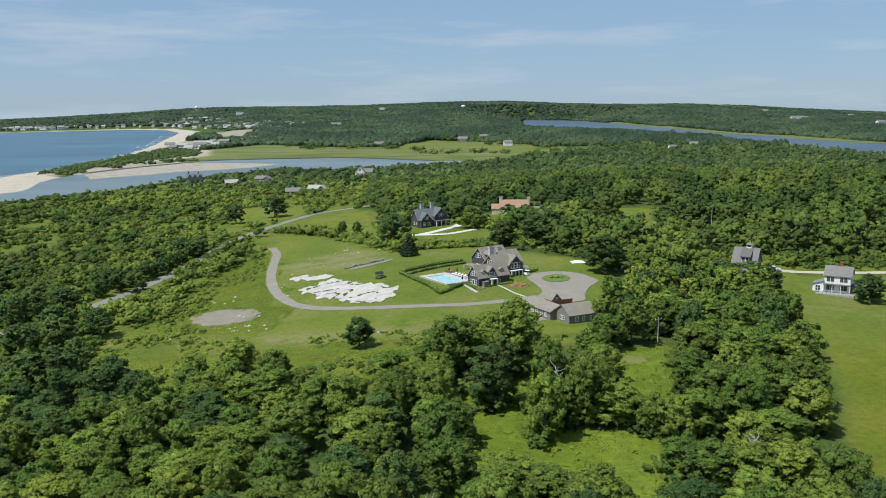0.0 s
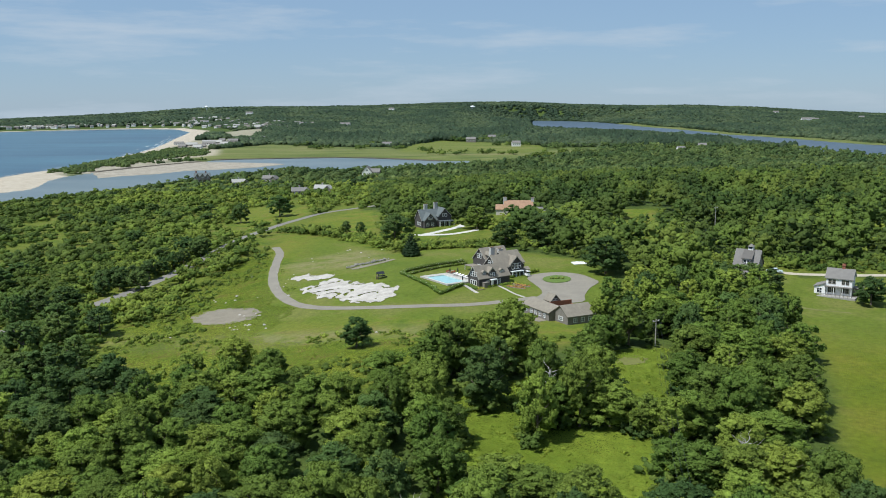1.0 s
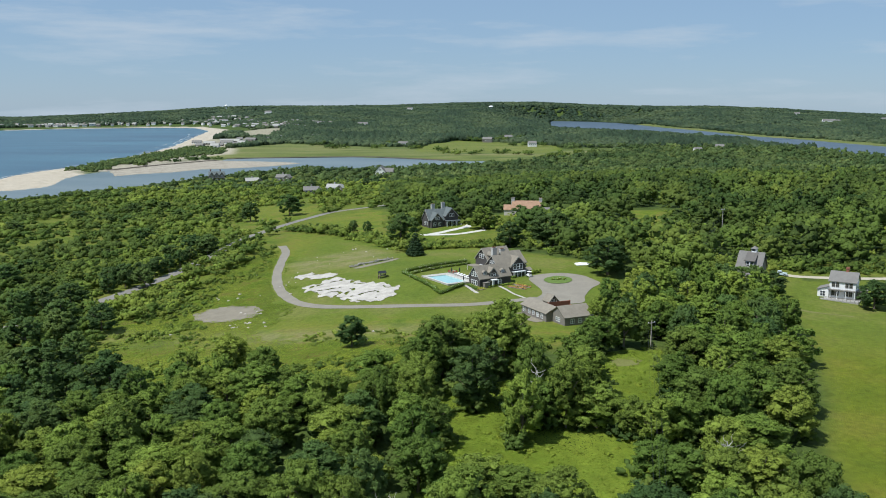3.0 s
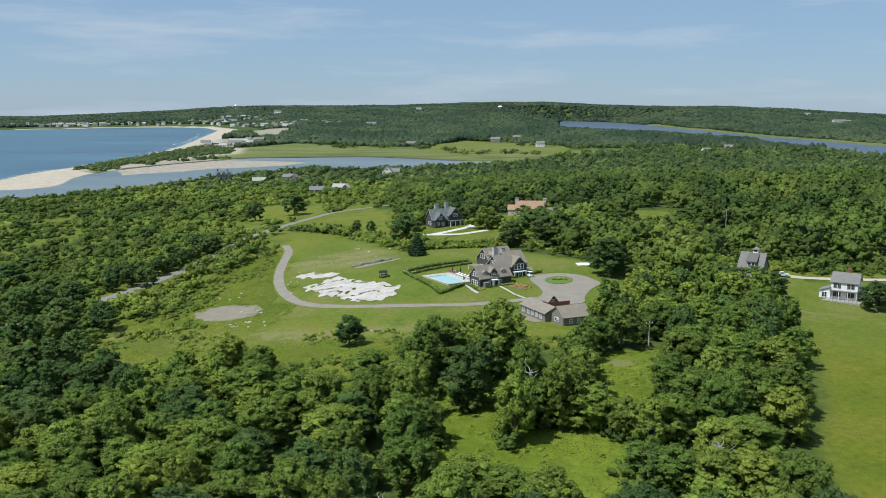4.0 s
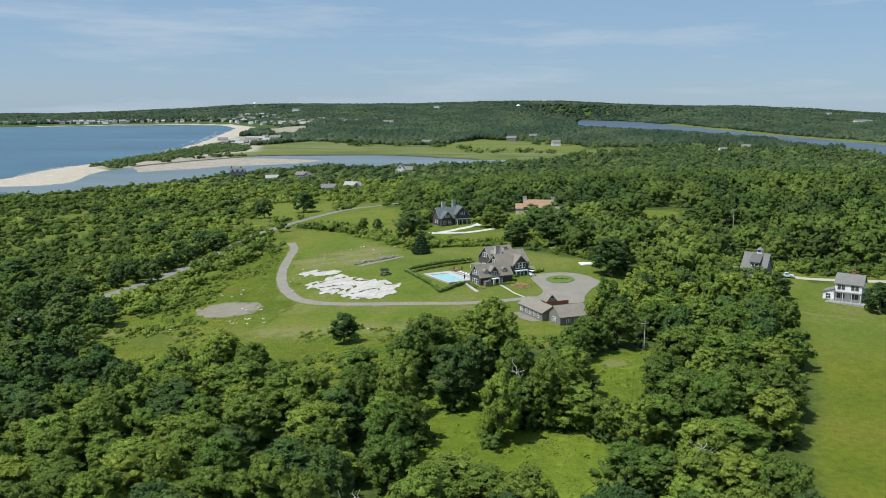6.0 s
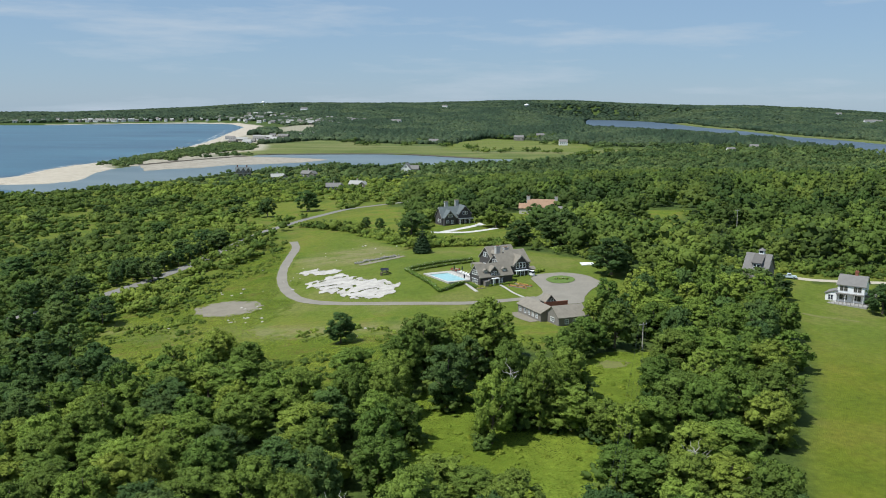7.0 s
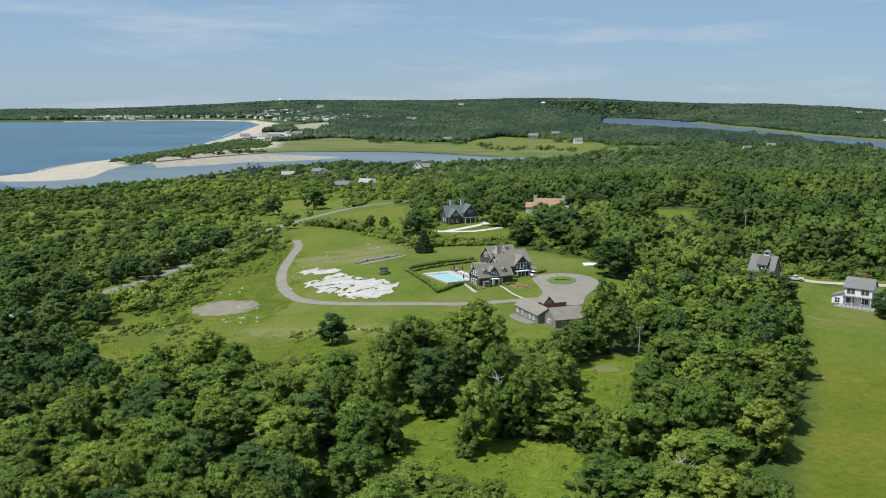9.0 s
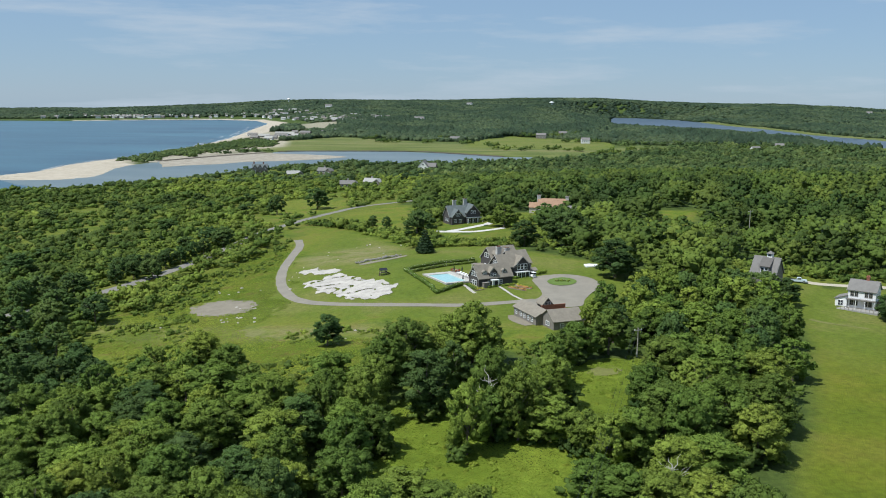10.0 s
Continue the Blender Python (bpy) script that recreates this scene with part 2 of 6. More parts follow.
FAR_MEADOW = [(-85, 1325), (35, 1255), (110, 1270), (145, 1400), (150, 1520), (101, 1620), (30, 1700), (-20, 1740), (-61, 1626), (-78, 1497)]
DRY = [(-68, 352), (-58, 372), (-40, 384), (-28, 372), (-30, 352), (-42, 338), (-58, 338)]
DRY_BAND = [(-102, 264), (-72, 256), (-40, 246), (-8, 240), (-8, 228), (-45, 234), (-85, 243), (-104, 252)]
PARK = [(-530, 1480), (-410, 1420), (-380, 1560), (-400, 1700), (-470, 1880), (-580, 1850)]
LOT = [(-600, 2330), (-585, 2480), (-530, 2500), (-450, 2100), (-425, 1850), (-470, 1900)]
SPIT = [(-440, 948), (-402, 985), (-406, 1030), (-383, 1140), (-374, 1220), (-350, 1270), (-385, 1420), (-470, 1540), (-490, 1520), (-484, 1400), (-470, 1250), (-464, 1120), (-460, 1010)]


def inside(poly, x, y):
    """Signed distance to a closed outline in plan: positive inside."""
    x, y = np.asarray(x, float), np.asarray(y, float)
    hit = np.zeros(x.shape, bool)
    best = np.full(x.shape, 1e18)
    for (ax, ay), (bx, by) in zip(poly, poly[1:] + poly[:1]):
        dx, dy = bx - ax, by - ay
        k = np.clip(((x - ax) * dx + (y - ay) * dy) / (dx * dx + dy * dy), 0, 1)
        best = np.minimum(best, (x - ax - k * dx) ** 2 + (y - ay - k * dy) ** 2)
        cross = (ay > y) != (by > y)
        hit ^= cross & (x < dx * (y - ay) / (dy if dy else 1e-9) + ax)
    d = np.sqrt(best)
    return np.where(hit, d, -d)


def near_line(line, x, y):
    x, y = np.asarray(x, float), np.asarray(y, float)
    best = np.full(x.shape, 1e18)
    for (ax, ay), (bx, by) in zip(line, line[1:]):
        dx, dy = bx - ax, by - ay
        k = np.clip(((x - ax) * dx + (y - ay) * dy) / (dx * dx + dy * dy), 0, 1)
        best = np.minimum(best, (x - ax - k * dx) ** 2 + (y - ay - k * dy) ** 2)
    return np.sqrt(best)


def step(a, b, v):
    t = np.clip((np.asarray(v, float) - a) / (b - a), 0, 1)
    return t * t * (3 - 2 * t)


def land(x, y):
    """Height of the solid ground, under the water too."""
    x, y = np.asarray(x, float), np.asarray(y, float)
    near = np.full(np.broadcast(x, y).shape, _W[-1])
    for (a, b, c), w in zip(KNOTS, _W):
        near = near + w * np.sqrt((x - a) ** 2 + (y - b) ** 2 + SOFT**2)
    near = np.clip(near, -13.0, 8.0)
    r = np.hypot(x, y)
    bear = x / np.maximum(y, 200.0)
    ridge = np.interp(bear, [-0.9, -0.5, -0.28, -0.117, 0.07, 0.26, 0.49, 0.9], [-8, -3, 38, 54, 63, 42, 0, -5])
    far = -11.0 + (ridge + 11.0) * np.clip((r - 1700) / 3000, 0, 1) ** 1.15
    far = far + 5.0 * np.sin(x / 210 + 1) * np.sin(y / 330) * step(1500, 2600, r)
    near = near + (-0.5 - near) * (1 - step(11, 19, np.hypot(x - 0.3, y - 299)))
    z = near + (far - near) * step(750, 1250, r)
    wet = np.maximum.reduce([inside(OCEAN, x, y), inside(ESTUARY, x, y), inside(LAGOON, x, y)])
    slope = step(-60 - 260 * step(1200, 1900, r), 0, wet)
    z = np.where(wet > 0, np.maximum(SEA - 2.0, SEA - 0.09 * wet), z + (np.minimum(z, SEA + 0.3 - 0.012 * wet) - z) * slope)
    bar = inside(SANDBAR, x, y)
    return np.where(bar > -12, np.maximum(z, SEA - 0.25 + 0.60 * step(-12, 14, bar)), z)


LAWN = [
    (-82, 440), (-47, 411), (-22, 368), (5, 372), (26, 352), (42, 336), (52, 324), (56, 300), (58, 286), (50, 262), (46, 240), (38, 222),
    (26, 212), (14, 222), (-2, 212), (-9, 196), (-16, 184), (-24, 184), (-38, 200), (-52, 216), (-66, 200), (-87, 216), (-104, 250),
    (-108, 275), (-92, 290), (-97, 314), (-91, 339), (-86, 380),
]
GLADE = [
    (4, 166), (12, 166), (16, 158), (27, 150), (34, 156), (40, 172), (36, 184), (44, 210), (54, 217), (46, 175), (44, 158), (38, 142),
    (37, 125), (24, 122), (21, 138), (10, 141), (2, 148),
]
FIELD = [(58, 90), (66, 130), (73, 157), (83, 180), (93, 213), (101, 245), (108, 285), (112, 303), (170, 303), (220, 250), (220, 90)]
FAR_FIELD = [(92, 480), (112, 478), (98, 420), (82, 412)]
WEST_FIELD = [(-144, 572), (-121, 602), (-84, 569), (-87, 507), (-102, 485), (-116, 477)]
PADDOCK = [(-86.8, 458.7), (-78.0, 499.9), (-58.1, 537.0), (-46.4, 531.8), (-38.1, 476.3), (-35.9, 424.8), (-54.5, 442.3), (-78.4, 450.7)]
HEDGEROW = [(-84, 451), (-66.3, 437), (-45.3, 418), (-29.2, 397), (-14.3, 378), (1.7, 374), (24, 372)]
DRIVE = [
    (-80.3, 400.6), (-75.3, 385), (-72.5, 363), (-68.5, 336), (-63.4, 315), (-57.5, 299.5), (-50.4, 286.7), (-41.2, 278), (-27.3, 271.4),
    (-12.6, 267.3), (1.5, 265.8), (10.1, 267), (19.8, 270.8), (28, 274),
]
LANE = [
    (-30, 575), (-60, 551), (-78, 533), (-87, 507), (-93, 487), (-99, 460), (-104, 434), (-106, 409), (-107.5, 391), (-111, 367),
    (-116, 345), (-126, 310), (-140, 270), (-160, 230),
]
FARM_DRIVE = [(117, 310.5), (121.5, 308.5), (131, 307.8), (150, 307.5), (180, 309), (240, 315)]
SHELL_A = [(-13, 417), (-9.4, 419.3), (-1.8, 426.8), (4.3, 434.1), (6.4, 441.0)]
SHELL_B = [(-19.5, 418.4), (-14, 416.0), (-8.0, 414.3), (0.0, 412.9), (7.9, 417.0), (13, 421)]

# ---------------------------------------------------------------- ground and water


def build_ground():
    rad = [0.0, 40.0, 70.0]
    while rad[-1] < 4880:
        r = rad[-1]
        rad.append(r + max(2.6, r * 0.0135))
    rad[-1] = 4890.0
    rad = np.array(rad)
    front = np.arange(-38, 38.01, 0.2)
    back = np.arange(41, 320, 3.0)
    ang = np.radians(np.r_[front, back])
    na, nr = len(ang), len(rad)
    R, A = np.meshgrid(rad, ang, indexing="ij")
    X, Y = R * np.sin(A), R * np.cos(A)
    Z = land(X, Y)
    i, j = np.meshgrid(np.arange(nr - 1), np.arange(na), indexing="ij")
    j2 = (j + 1) % na
    quads = np.stack([i * na + j, i * na + j2, (i + 1) * na + j2, (i + 1) * na + j], -1).reshape(-1, 4)[:, ::-1]
    v = np.stack([X, Y, Z], -1).reshape(-1, 3)
    me = arrays("ground", v, quads, np.zeros((0, 3), int), ground_material(), smooth=True)
    x, y, z = v.T
    keep = {
        "lawn": np.maximum(step(-2, 6, inside(LAWN, x, y)) * step(238, 262, y + 0.25 * x) * step(-75, -55, x), step(-2, 5, inside(FIELD, x, y)) * step(205, 262, y)),
        "meadow": np.maximum.reduce([step(-4, 4, inside(p, x, y)) for p in (LAWN, GLADE, FIELD, FAR_FIELD, WEST_FIELD, FAR_MEADOW, PADDOCK)] + [0.75 * scrubland(x, y) * (y > 150) * (y < 900), 0.8 * low(x, y)]),
        "sand": np.maximum.reduce([step(-6, 6, inside(BEACH, x, y)), 0.6 * step(-10, 30, inside(PARK, x, y)), 0.6 * step(-20, 20, inside(LOT, x, y)), 0.75 * step(-22, -4, inside(SPIT, x, y))]),
        "glade": step(-1, 5, inside(GLADE, x, y)),
        "hay": step(-3, 5, inside(FIELD, x, y)) * (0.25 + 0.75 * step(262, 205, y)),
        "dry": np.maximum(step(-8, 6, inside(DRY, x, y)), 0.8 * step(-7, 5, inside(DRY_BAND, x, y))),
        "wet": step(-14, 4, inside(SANDBAR, x, y)),
        "marsh": np.maximum.reduce([step(-25, 25, inside(MARSH, x, y)), 0.55 * step(-10, 20, inside(FAR_MEADOW, x, y)), step(-70, -45, inside(LAGOON, x, y)) * (x > 380) * (y < 3300)]),
    }
    for k, val in keep.items():
        at = me.attributes.new(k, "FLOAT", "POINT")
        at.data.foreach_set("value", val.astype(np.float32))
    tagged(new("ground", me), "rolling coastal land with lawn, meadow and woods", "ground", kind="structure")


def ground_material():
    m = Nodes("ground_cover", 0.95, spec=0.15)
    big, mid, fine = m.noise(0.02, 4), m.noise(0.12, 5, rough=0.65), m.noise(1.3, 4)
    woods = m.ramp(mid, [(0.35, (0.034, 0.056, 0.012)), (0.65, (0.075, 0.105, 0.020))])
    rough = m.mix(m.math("MULTIPLY", fine, 0.35), m.ramp(mid, [(0.36, (0.062, 0.104, 0.010)), (0.46, (0.104, 0.146, 0.013)), (0.54, (0.140, 0.162, 0.018)), (0.64, (0.156, 0.130, 0.036))]), (0.104, 0.138, 0.013))
    rough = m.mix(m.ramp(big, [(0.42, 0.0), (0.60, 0.55)]), rough, (0.138, 0.150, 0.022))
    mown = m.mix(fine, m.ramp(m.noise(0.035, 5, rough=0.6), [(0.36, (0.084, 0.122, 0.015)), (0.50, (0.120, 0.148, 0.020)), (0.60, (0.182, 0.170, 0.052))]), (0.100, 0.134, 0.016))
    sand = m.ramp(mid, [(0.35, (0.36, 0.31, 0.235)), (0.65, (0.46, 0.405, 0.32))])
    wet = m.ramp(mid, [(0.35, (0.25, 0.22, 0.175)), (0.65, (0.36, 0.32, 0.255))])
    marsh = m.ramp(m.noise(0.022, 5, stretch=(0.35, 1.4, 1.0), rough=0.6), [(0.36, (0.076, 0.102, 0.026)), (0.52, (0.126, 0.146, 0.040)), (0.66, (0.176, 0.166, 0.070))])
    c = m.mix(m.attr("meadow"), woods, rough)
    hay = m.ramp(m.noise(0.045, 5, rough=0.62), [(0.34, (0.084, 0.114, 0.008)), (0.50, (0.108, 0.130, 0.009)), (0.64, (0.140, 0.138, 0.017))])
    hay = m.mix(m.math("MULTIPLY", m.noise(0.5, 4, stretch=(1.0, 0.35, 1.0)), 0.40), hay, (0.124, 0.148, 0.012))
    c = m.mix(m.attr("hay"), c, hay)
    c = m.mix(m.attr("glade"), c, m.ramp(mid, [(0.35, (0.130, 0.190, 0.014)), (0.65, (0.185, 0.245, 0.020))]))
    c = m.mix(m.attr("lawn"), c, mown)
    c = m.mix(m.math("MULTIPLY", m.attr("dry"), m.ramp(m.noise(0.09, 5, rough=0.65), [(0.38, 0.1), (0.58, 0.8)])), c, (0.205, 0.185, 0.085))
    c = m.mix(m.attr("marsh"), c, marsh)
    c = m.mix(m.attr("sand"), c, sand)
    c = m.mix(m.attr("wet"), c, wet)
    m.color(m.hsv(c, v=m.ramp(m.noise(0.7, 6, rough=0.75), [(0.3, 0.72), (0.7, 1.28)]))).bump(m.noise(1.6, 6, rough=0.7), 0.8, 0.4)
    return m.mat


def water_material(name, dark, light, rough, wave):
    m = Nodes(name, rough, spec=0.45)
    deep = m.noise(0.0035, 4, stretch=(0.35, 1.6, 1.0))
    streak = m.noise(0.02, 5, stretch=(0.25, 1.0, 1.0), rough=0.65)
    m.color(m.ramp(m.math("ADD", m.math("MULTIPLY", deep, 0.5), m.math("MULTIPLY", streak, 0.5)), [(0.40, dark), (0.60, light)]))
    m.bump(m.noise(0.25, 4, stretch=(1.0, 0.5, 1.0)), wave, 0.5)
    return m.mat


def sheet(name, outline, z, material, label):
    bm = bmesh.new()
    f = bm.faces.new([bm.verts.new((x, y, z)) for x, y in outline])
    bmesh.ops.triangulate(bm, faces=[f])
    bm.normal_update()
    for f in bm.faces:
        if f.normal.z < 0:
            f.normal_flip()
    tagged(part(name, bm, material, None), label, "water", kind="structure")


def build_water():
    ring = [(4880 * math.sin(radians(a)), 4880 * math.cos(radians(a))) for a in range(0, 360, 5)]
    sheet("water", ring, SEA, water_material("sea_water", (0.008, 0.042, 0.072), (0.042, 0.120, 0.155), 0.28, 0.6), "blue sea in the bay with light streaks")
    inlet = water_material("inlet_water", (0.086, 0.116, 0.116), (0.160, 0.184, 0.172), 0.30, 0.35)
    sheet("water", [(-445, 742), (-400, 700), (-300, 640), (-240, 700), (-230, 900), (60, 1010), (110, 1200), (-100, 1240), (-330, 1260), (-430, 1000), (-420, 850)], SEA + 0.03, inlet, "grey-blue shallow tidal inlet behind the spit")
    sheet("water", [(300, 4000), (560, 4000), (700, 3000), (760, 1800), (1150, 1000), (850, 780), (400, 950), (380, 2000), (200, 2300)], SEA + 0.03, water_material("lagoon_water", (0.020, 0.034, 0.048), (0.045, 0.062, 0.076), 0.30, 0.4), "grey-blue tidal lagoon among the woods")


def scrubland(x, y):
    """True where bushes grow in place of tall trees (the seaward side)."""
    edge = np.interp(y, [100, 210, 260, 400, 560, 700, 900], [-150, -110, -95, -85, -50, -60, -60])
    return x < edge


LOW_GROUND = [(-45, 372, 30, 448), (10, 430, 62, 472), (70, 372, 112, 418), (-95, 405, -40, 520), (88, 272, 122, 330), (-40, 366, 20, 374), (108, 309, 215, 334)]


def low(x, y):
    """Where only shrubs stand: in front of the houses and the small field."""
    ok = np.zeros(np.shape(x), bool)
    for x0, y0, x1, y1 in LOW_GROUND:
        ok |= (x > x0) & (x < x1) & (y > y0) & (y < y1)
    return ok


build_ground()
build_water()


def resample(line, gap):
    """A smooth line through plan points, at even steps (Catmull-Rom)."""
    p = [np.array(q, float) for q in line]
    p = [2 * p[0] - p[1]] + p + [2 * p[-1] - p[-2]]
    out = []
    for a, b, c, d in zip(p, p[1:], p[2:], p[3:]):
        n = max(1, int(np.linalg.norm(c - b) / gap))
        for k in range(n):
            t = k / n
            out.append(0.5 * (2 * b + (c - a) * t + (2 * a - 5 * b + 4 * c - d) * t * t + (3 * b - a - 3 * c + d) * t**3))
    out.append(p[-2])
    return np.array(out)


def ribbon(name, line, width, material, label, lift=0.07, wobble=0.15):
    c = resample(line, 1.5)
    t = np.gradient(c, axis=0)
    t /= np.linalg.norm(t, axis=1)[:, None]
    side = np.stack([-t[:, 1], t[:, 0]], -1)
    cols = np.linspace(-0.5, 0.5, 5)
    verts = []
    for k, (q, s) in enumerate(zip(c, side)):
        w = width + wobble * math.sin(k * 0.9) + wobble * math.sin(k * 0.37 + 2)
        for u in cols:
            x, y = q + s * u * w
            verts.append((x, y, 0))
    v = np.array(verts)
    v[:, 2] = land(v[:, 0], v[:, 1]) + lift
    faces = [(k * 5 + u, k * 5 + u + 1, k * 5 + u + 6, k * 5 + u + 5) for k in range(len(c) - 1) for u in range(4)]
    ob = finish(name, v, [f[::-1] for f in faces], material, smooth=True)
    return tagged(ob, label, "road", kind="structure")


def patch(name, outline, material, label, category, lift=0.08, gap=1.5, ragged=0.0, seed=1, kind="structure", relief=0.0):
    """A draped area with a smooth closed outline, filled ring by ring towards its middle."""
    c = resample(outline + outline[:1], gap)[:-1]
    mid = c.mean(0)
    rng = np.random.default_rng(seed)
    if ragged:
        ph = rng.uniform(0, 6.28, 4)
        a = np.arange(len(c)) / len(c) * 6.283
        k = 1 + ragged * (np.sin(9 * a + ph[0]) + np.sin(17 * a + ph[1]) + 0.7 * np.sin(31 * a + ph[2])) / 2
        c = mid + (c - mid) * k[:, None]
    n, rings = len(c), 7
    rows = [mid + (c - mid) * s for s in np.linspace(1, 0.06, rings)]
    v = np.concatenate(rows)
    z = land(v[:, 0], v[:, 1]) + lift
    if relief:
        inner = np.repeat(np.linspace(0, 1, rings), n)
        z = z + relief * np.minimum(1, inner * 3) * rng.uniform(0.1, 1, len(v))
    v = np.column_stack([v, z])
    faces = [(r * n + i, r * n + (i + 1) % n, (r + 1) * n + (i + 1) % n, (r + 1) * n + i) for r in range(rings - 1) for i in range(n)]
    faces.append([(rings - 1) * n + i for i in range(n)])
    ob = finish(name, v, faces, material, smooth=not relief)
    if ob.data.polygons[0].normal.z < 0:
        ob.data.flip_normals()
    return tagged(ob, label, category, kind=kind)


ribbon("driveway", DRIVE, 3.7, ASPHALT, "pale grey gravel driveway curving across the lawn")
ribbon("road", LANE, 5.2, ROAD, "grey country lane between bushes")
ribbon("farm_drive", FARM_DRIVE, 3.4, PALEGRAVEL, "pale gravel drive past the white house")
ribbon("wheel_track", [(106.5, 266.5), (109.0, 264.2), (112.3, 262.9), (117.2, 261.1), (120.5, 259.8)], 1.5, TRACK, "faint pale wheel track across the mown field", 0.05, 0.35)
ribbon("shell_drive", SHELL_A, 4.4, SHELL, "white crushed shell drive by the grey house")
ribbon("shell_drive", SHELL_B, 3.8, SHELL, "white crushed shell drive by the grey house")
ribbon("peat_bank", [(-400, 985), (-388, 1025), (-372, 1074), (-352, 1122), (-330, 1168)], 9.0, PEAT, "dark peat and wrack bank along the spit", 0.35, 0.8)
ribbon("peat_bank", [(-325, 1196), (-291, 1216), (-162, 1244), (-105, 1224), (-56, 1191), (-15, 1160)], 9.0, PEAT, "dark peat bank at the marsh's edge", 0.35, 0.8)
COURT = [(26.7, 299.5), (29, 305.5), (37.5, 307.5), (45, 303), (48.6, 296), (50, 291), (46, 284), (43, 275), (41, 267), (30, 266), (23, 268), (30, 280)]
patch("court", COURT, ASPHALT, "grey gravel turning court in front of the house", "driveway", lift=0.10)
YARD = [(20.3, 254.6), (21.8, 255.2), (27.6, 243.8), (25.4, 242.4), (21.0, 249.0)]
patch("garage_yard", YARD, DIRT, "bare gravel strip beside the garage", "paving", lift=0.09)
patch("dry_grass", [(39.5, 200.5), (43.5, 199.8), (47.0, 203.0), (47.6, 208.0), (44.0, 207.6), (41.0, 204.5)], TRACK, "patch of pale dry grass at the head of the glade", "grass", 0.12, 1.0, 0.22)
PAD = [(-86, 287), (-77.4, 294), (-65, 289), (-62, 280), (-63.3, 274), (-72.7, 271), (-82, 277)]
patch("gravel_pad", PAD, DIRT, "bare brown gravel pad in the meadow", "gravel", ragged=0.09)


def ledge(outline, label, seed, cell=0.27):
    """Bare rock and sand with ragged edges, hollows and cracks, as a grid over the outline."""
    p = np.array(outline)
    gx = np.arange(p[:, 0].min() - 3, p[:, 0].max() + 3, cell)
    gy = np.arange(p[:, 1].min() - 3, p[:, 1].max() + 3, cell * 1.3)
    X, Y = np.meshgrid(gx, gy, indexing="ij")
    d = inside(outline, X, Y)
    n1 = np.array([noise.noise((x * 0.34 + seed, y * 0.17, seed)) for x, y in zip(X.ravel(), Y.ravel())]).reshape(X.shape)
    n2 = np.array([noise.noise((x * 0.9, y * 0.5 + seed, 3.0)) for x, y in zip(X.ravel(), Y.ravel())]).reshape(X.shape)
    keep = d + 4.2 * n1 + 0.8 * n2 > 0.2
    n3 = np.array([noise.noise((x * 0.13 + seed, y * 0.15, 7.0)) for x, y in zip(X.ravel(), Y.ravel())]).reshape(X.shape)
    keep &= ~((np.abs(n3 + 0.12) < 0.035 + 0.08 * n2) & (n1 < 0.15))
    crack = 1 - np.exp(-((n2 - 0.5 * n1) / 0.07) ** 2)
    Z = land(X, Y) + 0.06 + np.clip(d + 3 * n1, 0, 3) * 0.04 + 0.07 * crack + 0.04 * n2
    na = len(gy)
    q = [(i * na + j, (i + 1) * na + j, (i + 1) * na + j + 1, i * na + j + 1) for i in range(len(gx) - 1) for j in range(na - 1)
         if keep[i, j] and keep[i + 1, j] and keep[i + 1, j + 1] and keep[i, j + 1]]
    me = arrays("ledge", np.stack([X, Y, Z], -1).reshape(-1, 3), np.array(q), np.zeros((0, 3), int), LEDGE)
    return tagged(new("ledge", me), label, "rock")


ledge([(-54.5, 308.5), (-48, 310), (-42.5, 317), (-36, 310), (-29.5, 303), (-22, 297), (-16.6, 288), (-16.6, 281), (-23, 276.5), (-30.2, 277.5), (-38, 286), (-47, 295)],
      "bare pale rock ledge with sandy hollows in the lawn", 3)
ledge([(-60, 331.5), (-52, 329.5), (-42, 323), (-43, 317.5), (-51, 319), (-58, 324)], "small bare pale rock ledge in the lawn", 9)

# ---------------------------------------------------------------- trees


def ico(n):
    bm = bmesh.new()
    bmesh.ops.create_icosphere(bm, subdivisions=n, radius=1)
    v = np.array([q.co[:] for q in bm.verts])
    f = np.array([[q.index for q in p.verts] for p in bm.faces])
    bm.free()
    return v, f


ICO = {1: ico(1), 2: ico(2)}
# the same ball without its underside, for tufts
ICO[0] = (ICO[1][0], ICO[1][1][ICO[1][0][ICO[1][1]][:, :, 2].mean(1) > -0.6])


def round_normals(p, heart, d, leaf, whole=0.52, chaos=0.40):
    """Leaves lean with the swell of their tuft and of the whole crown."""
    out = p - heart
    out /= np.linalg.norm(out, axis=1)[:, None] + 1e-6
    n = (1 - whole) * d + whole * out + chaos * leaf + np.array([0, 0, 0.08])
    return n / np.linalg.norm(n, axis=1)[:, None]


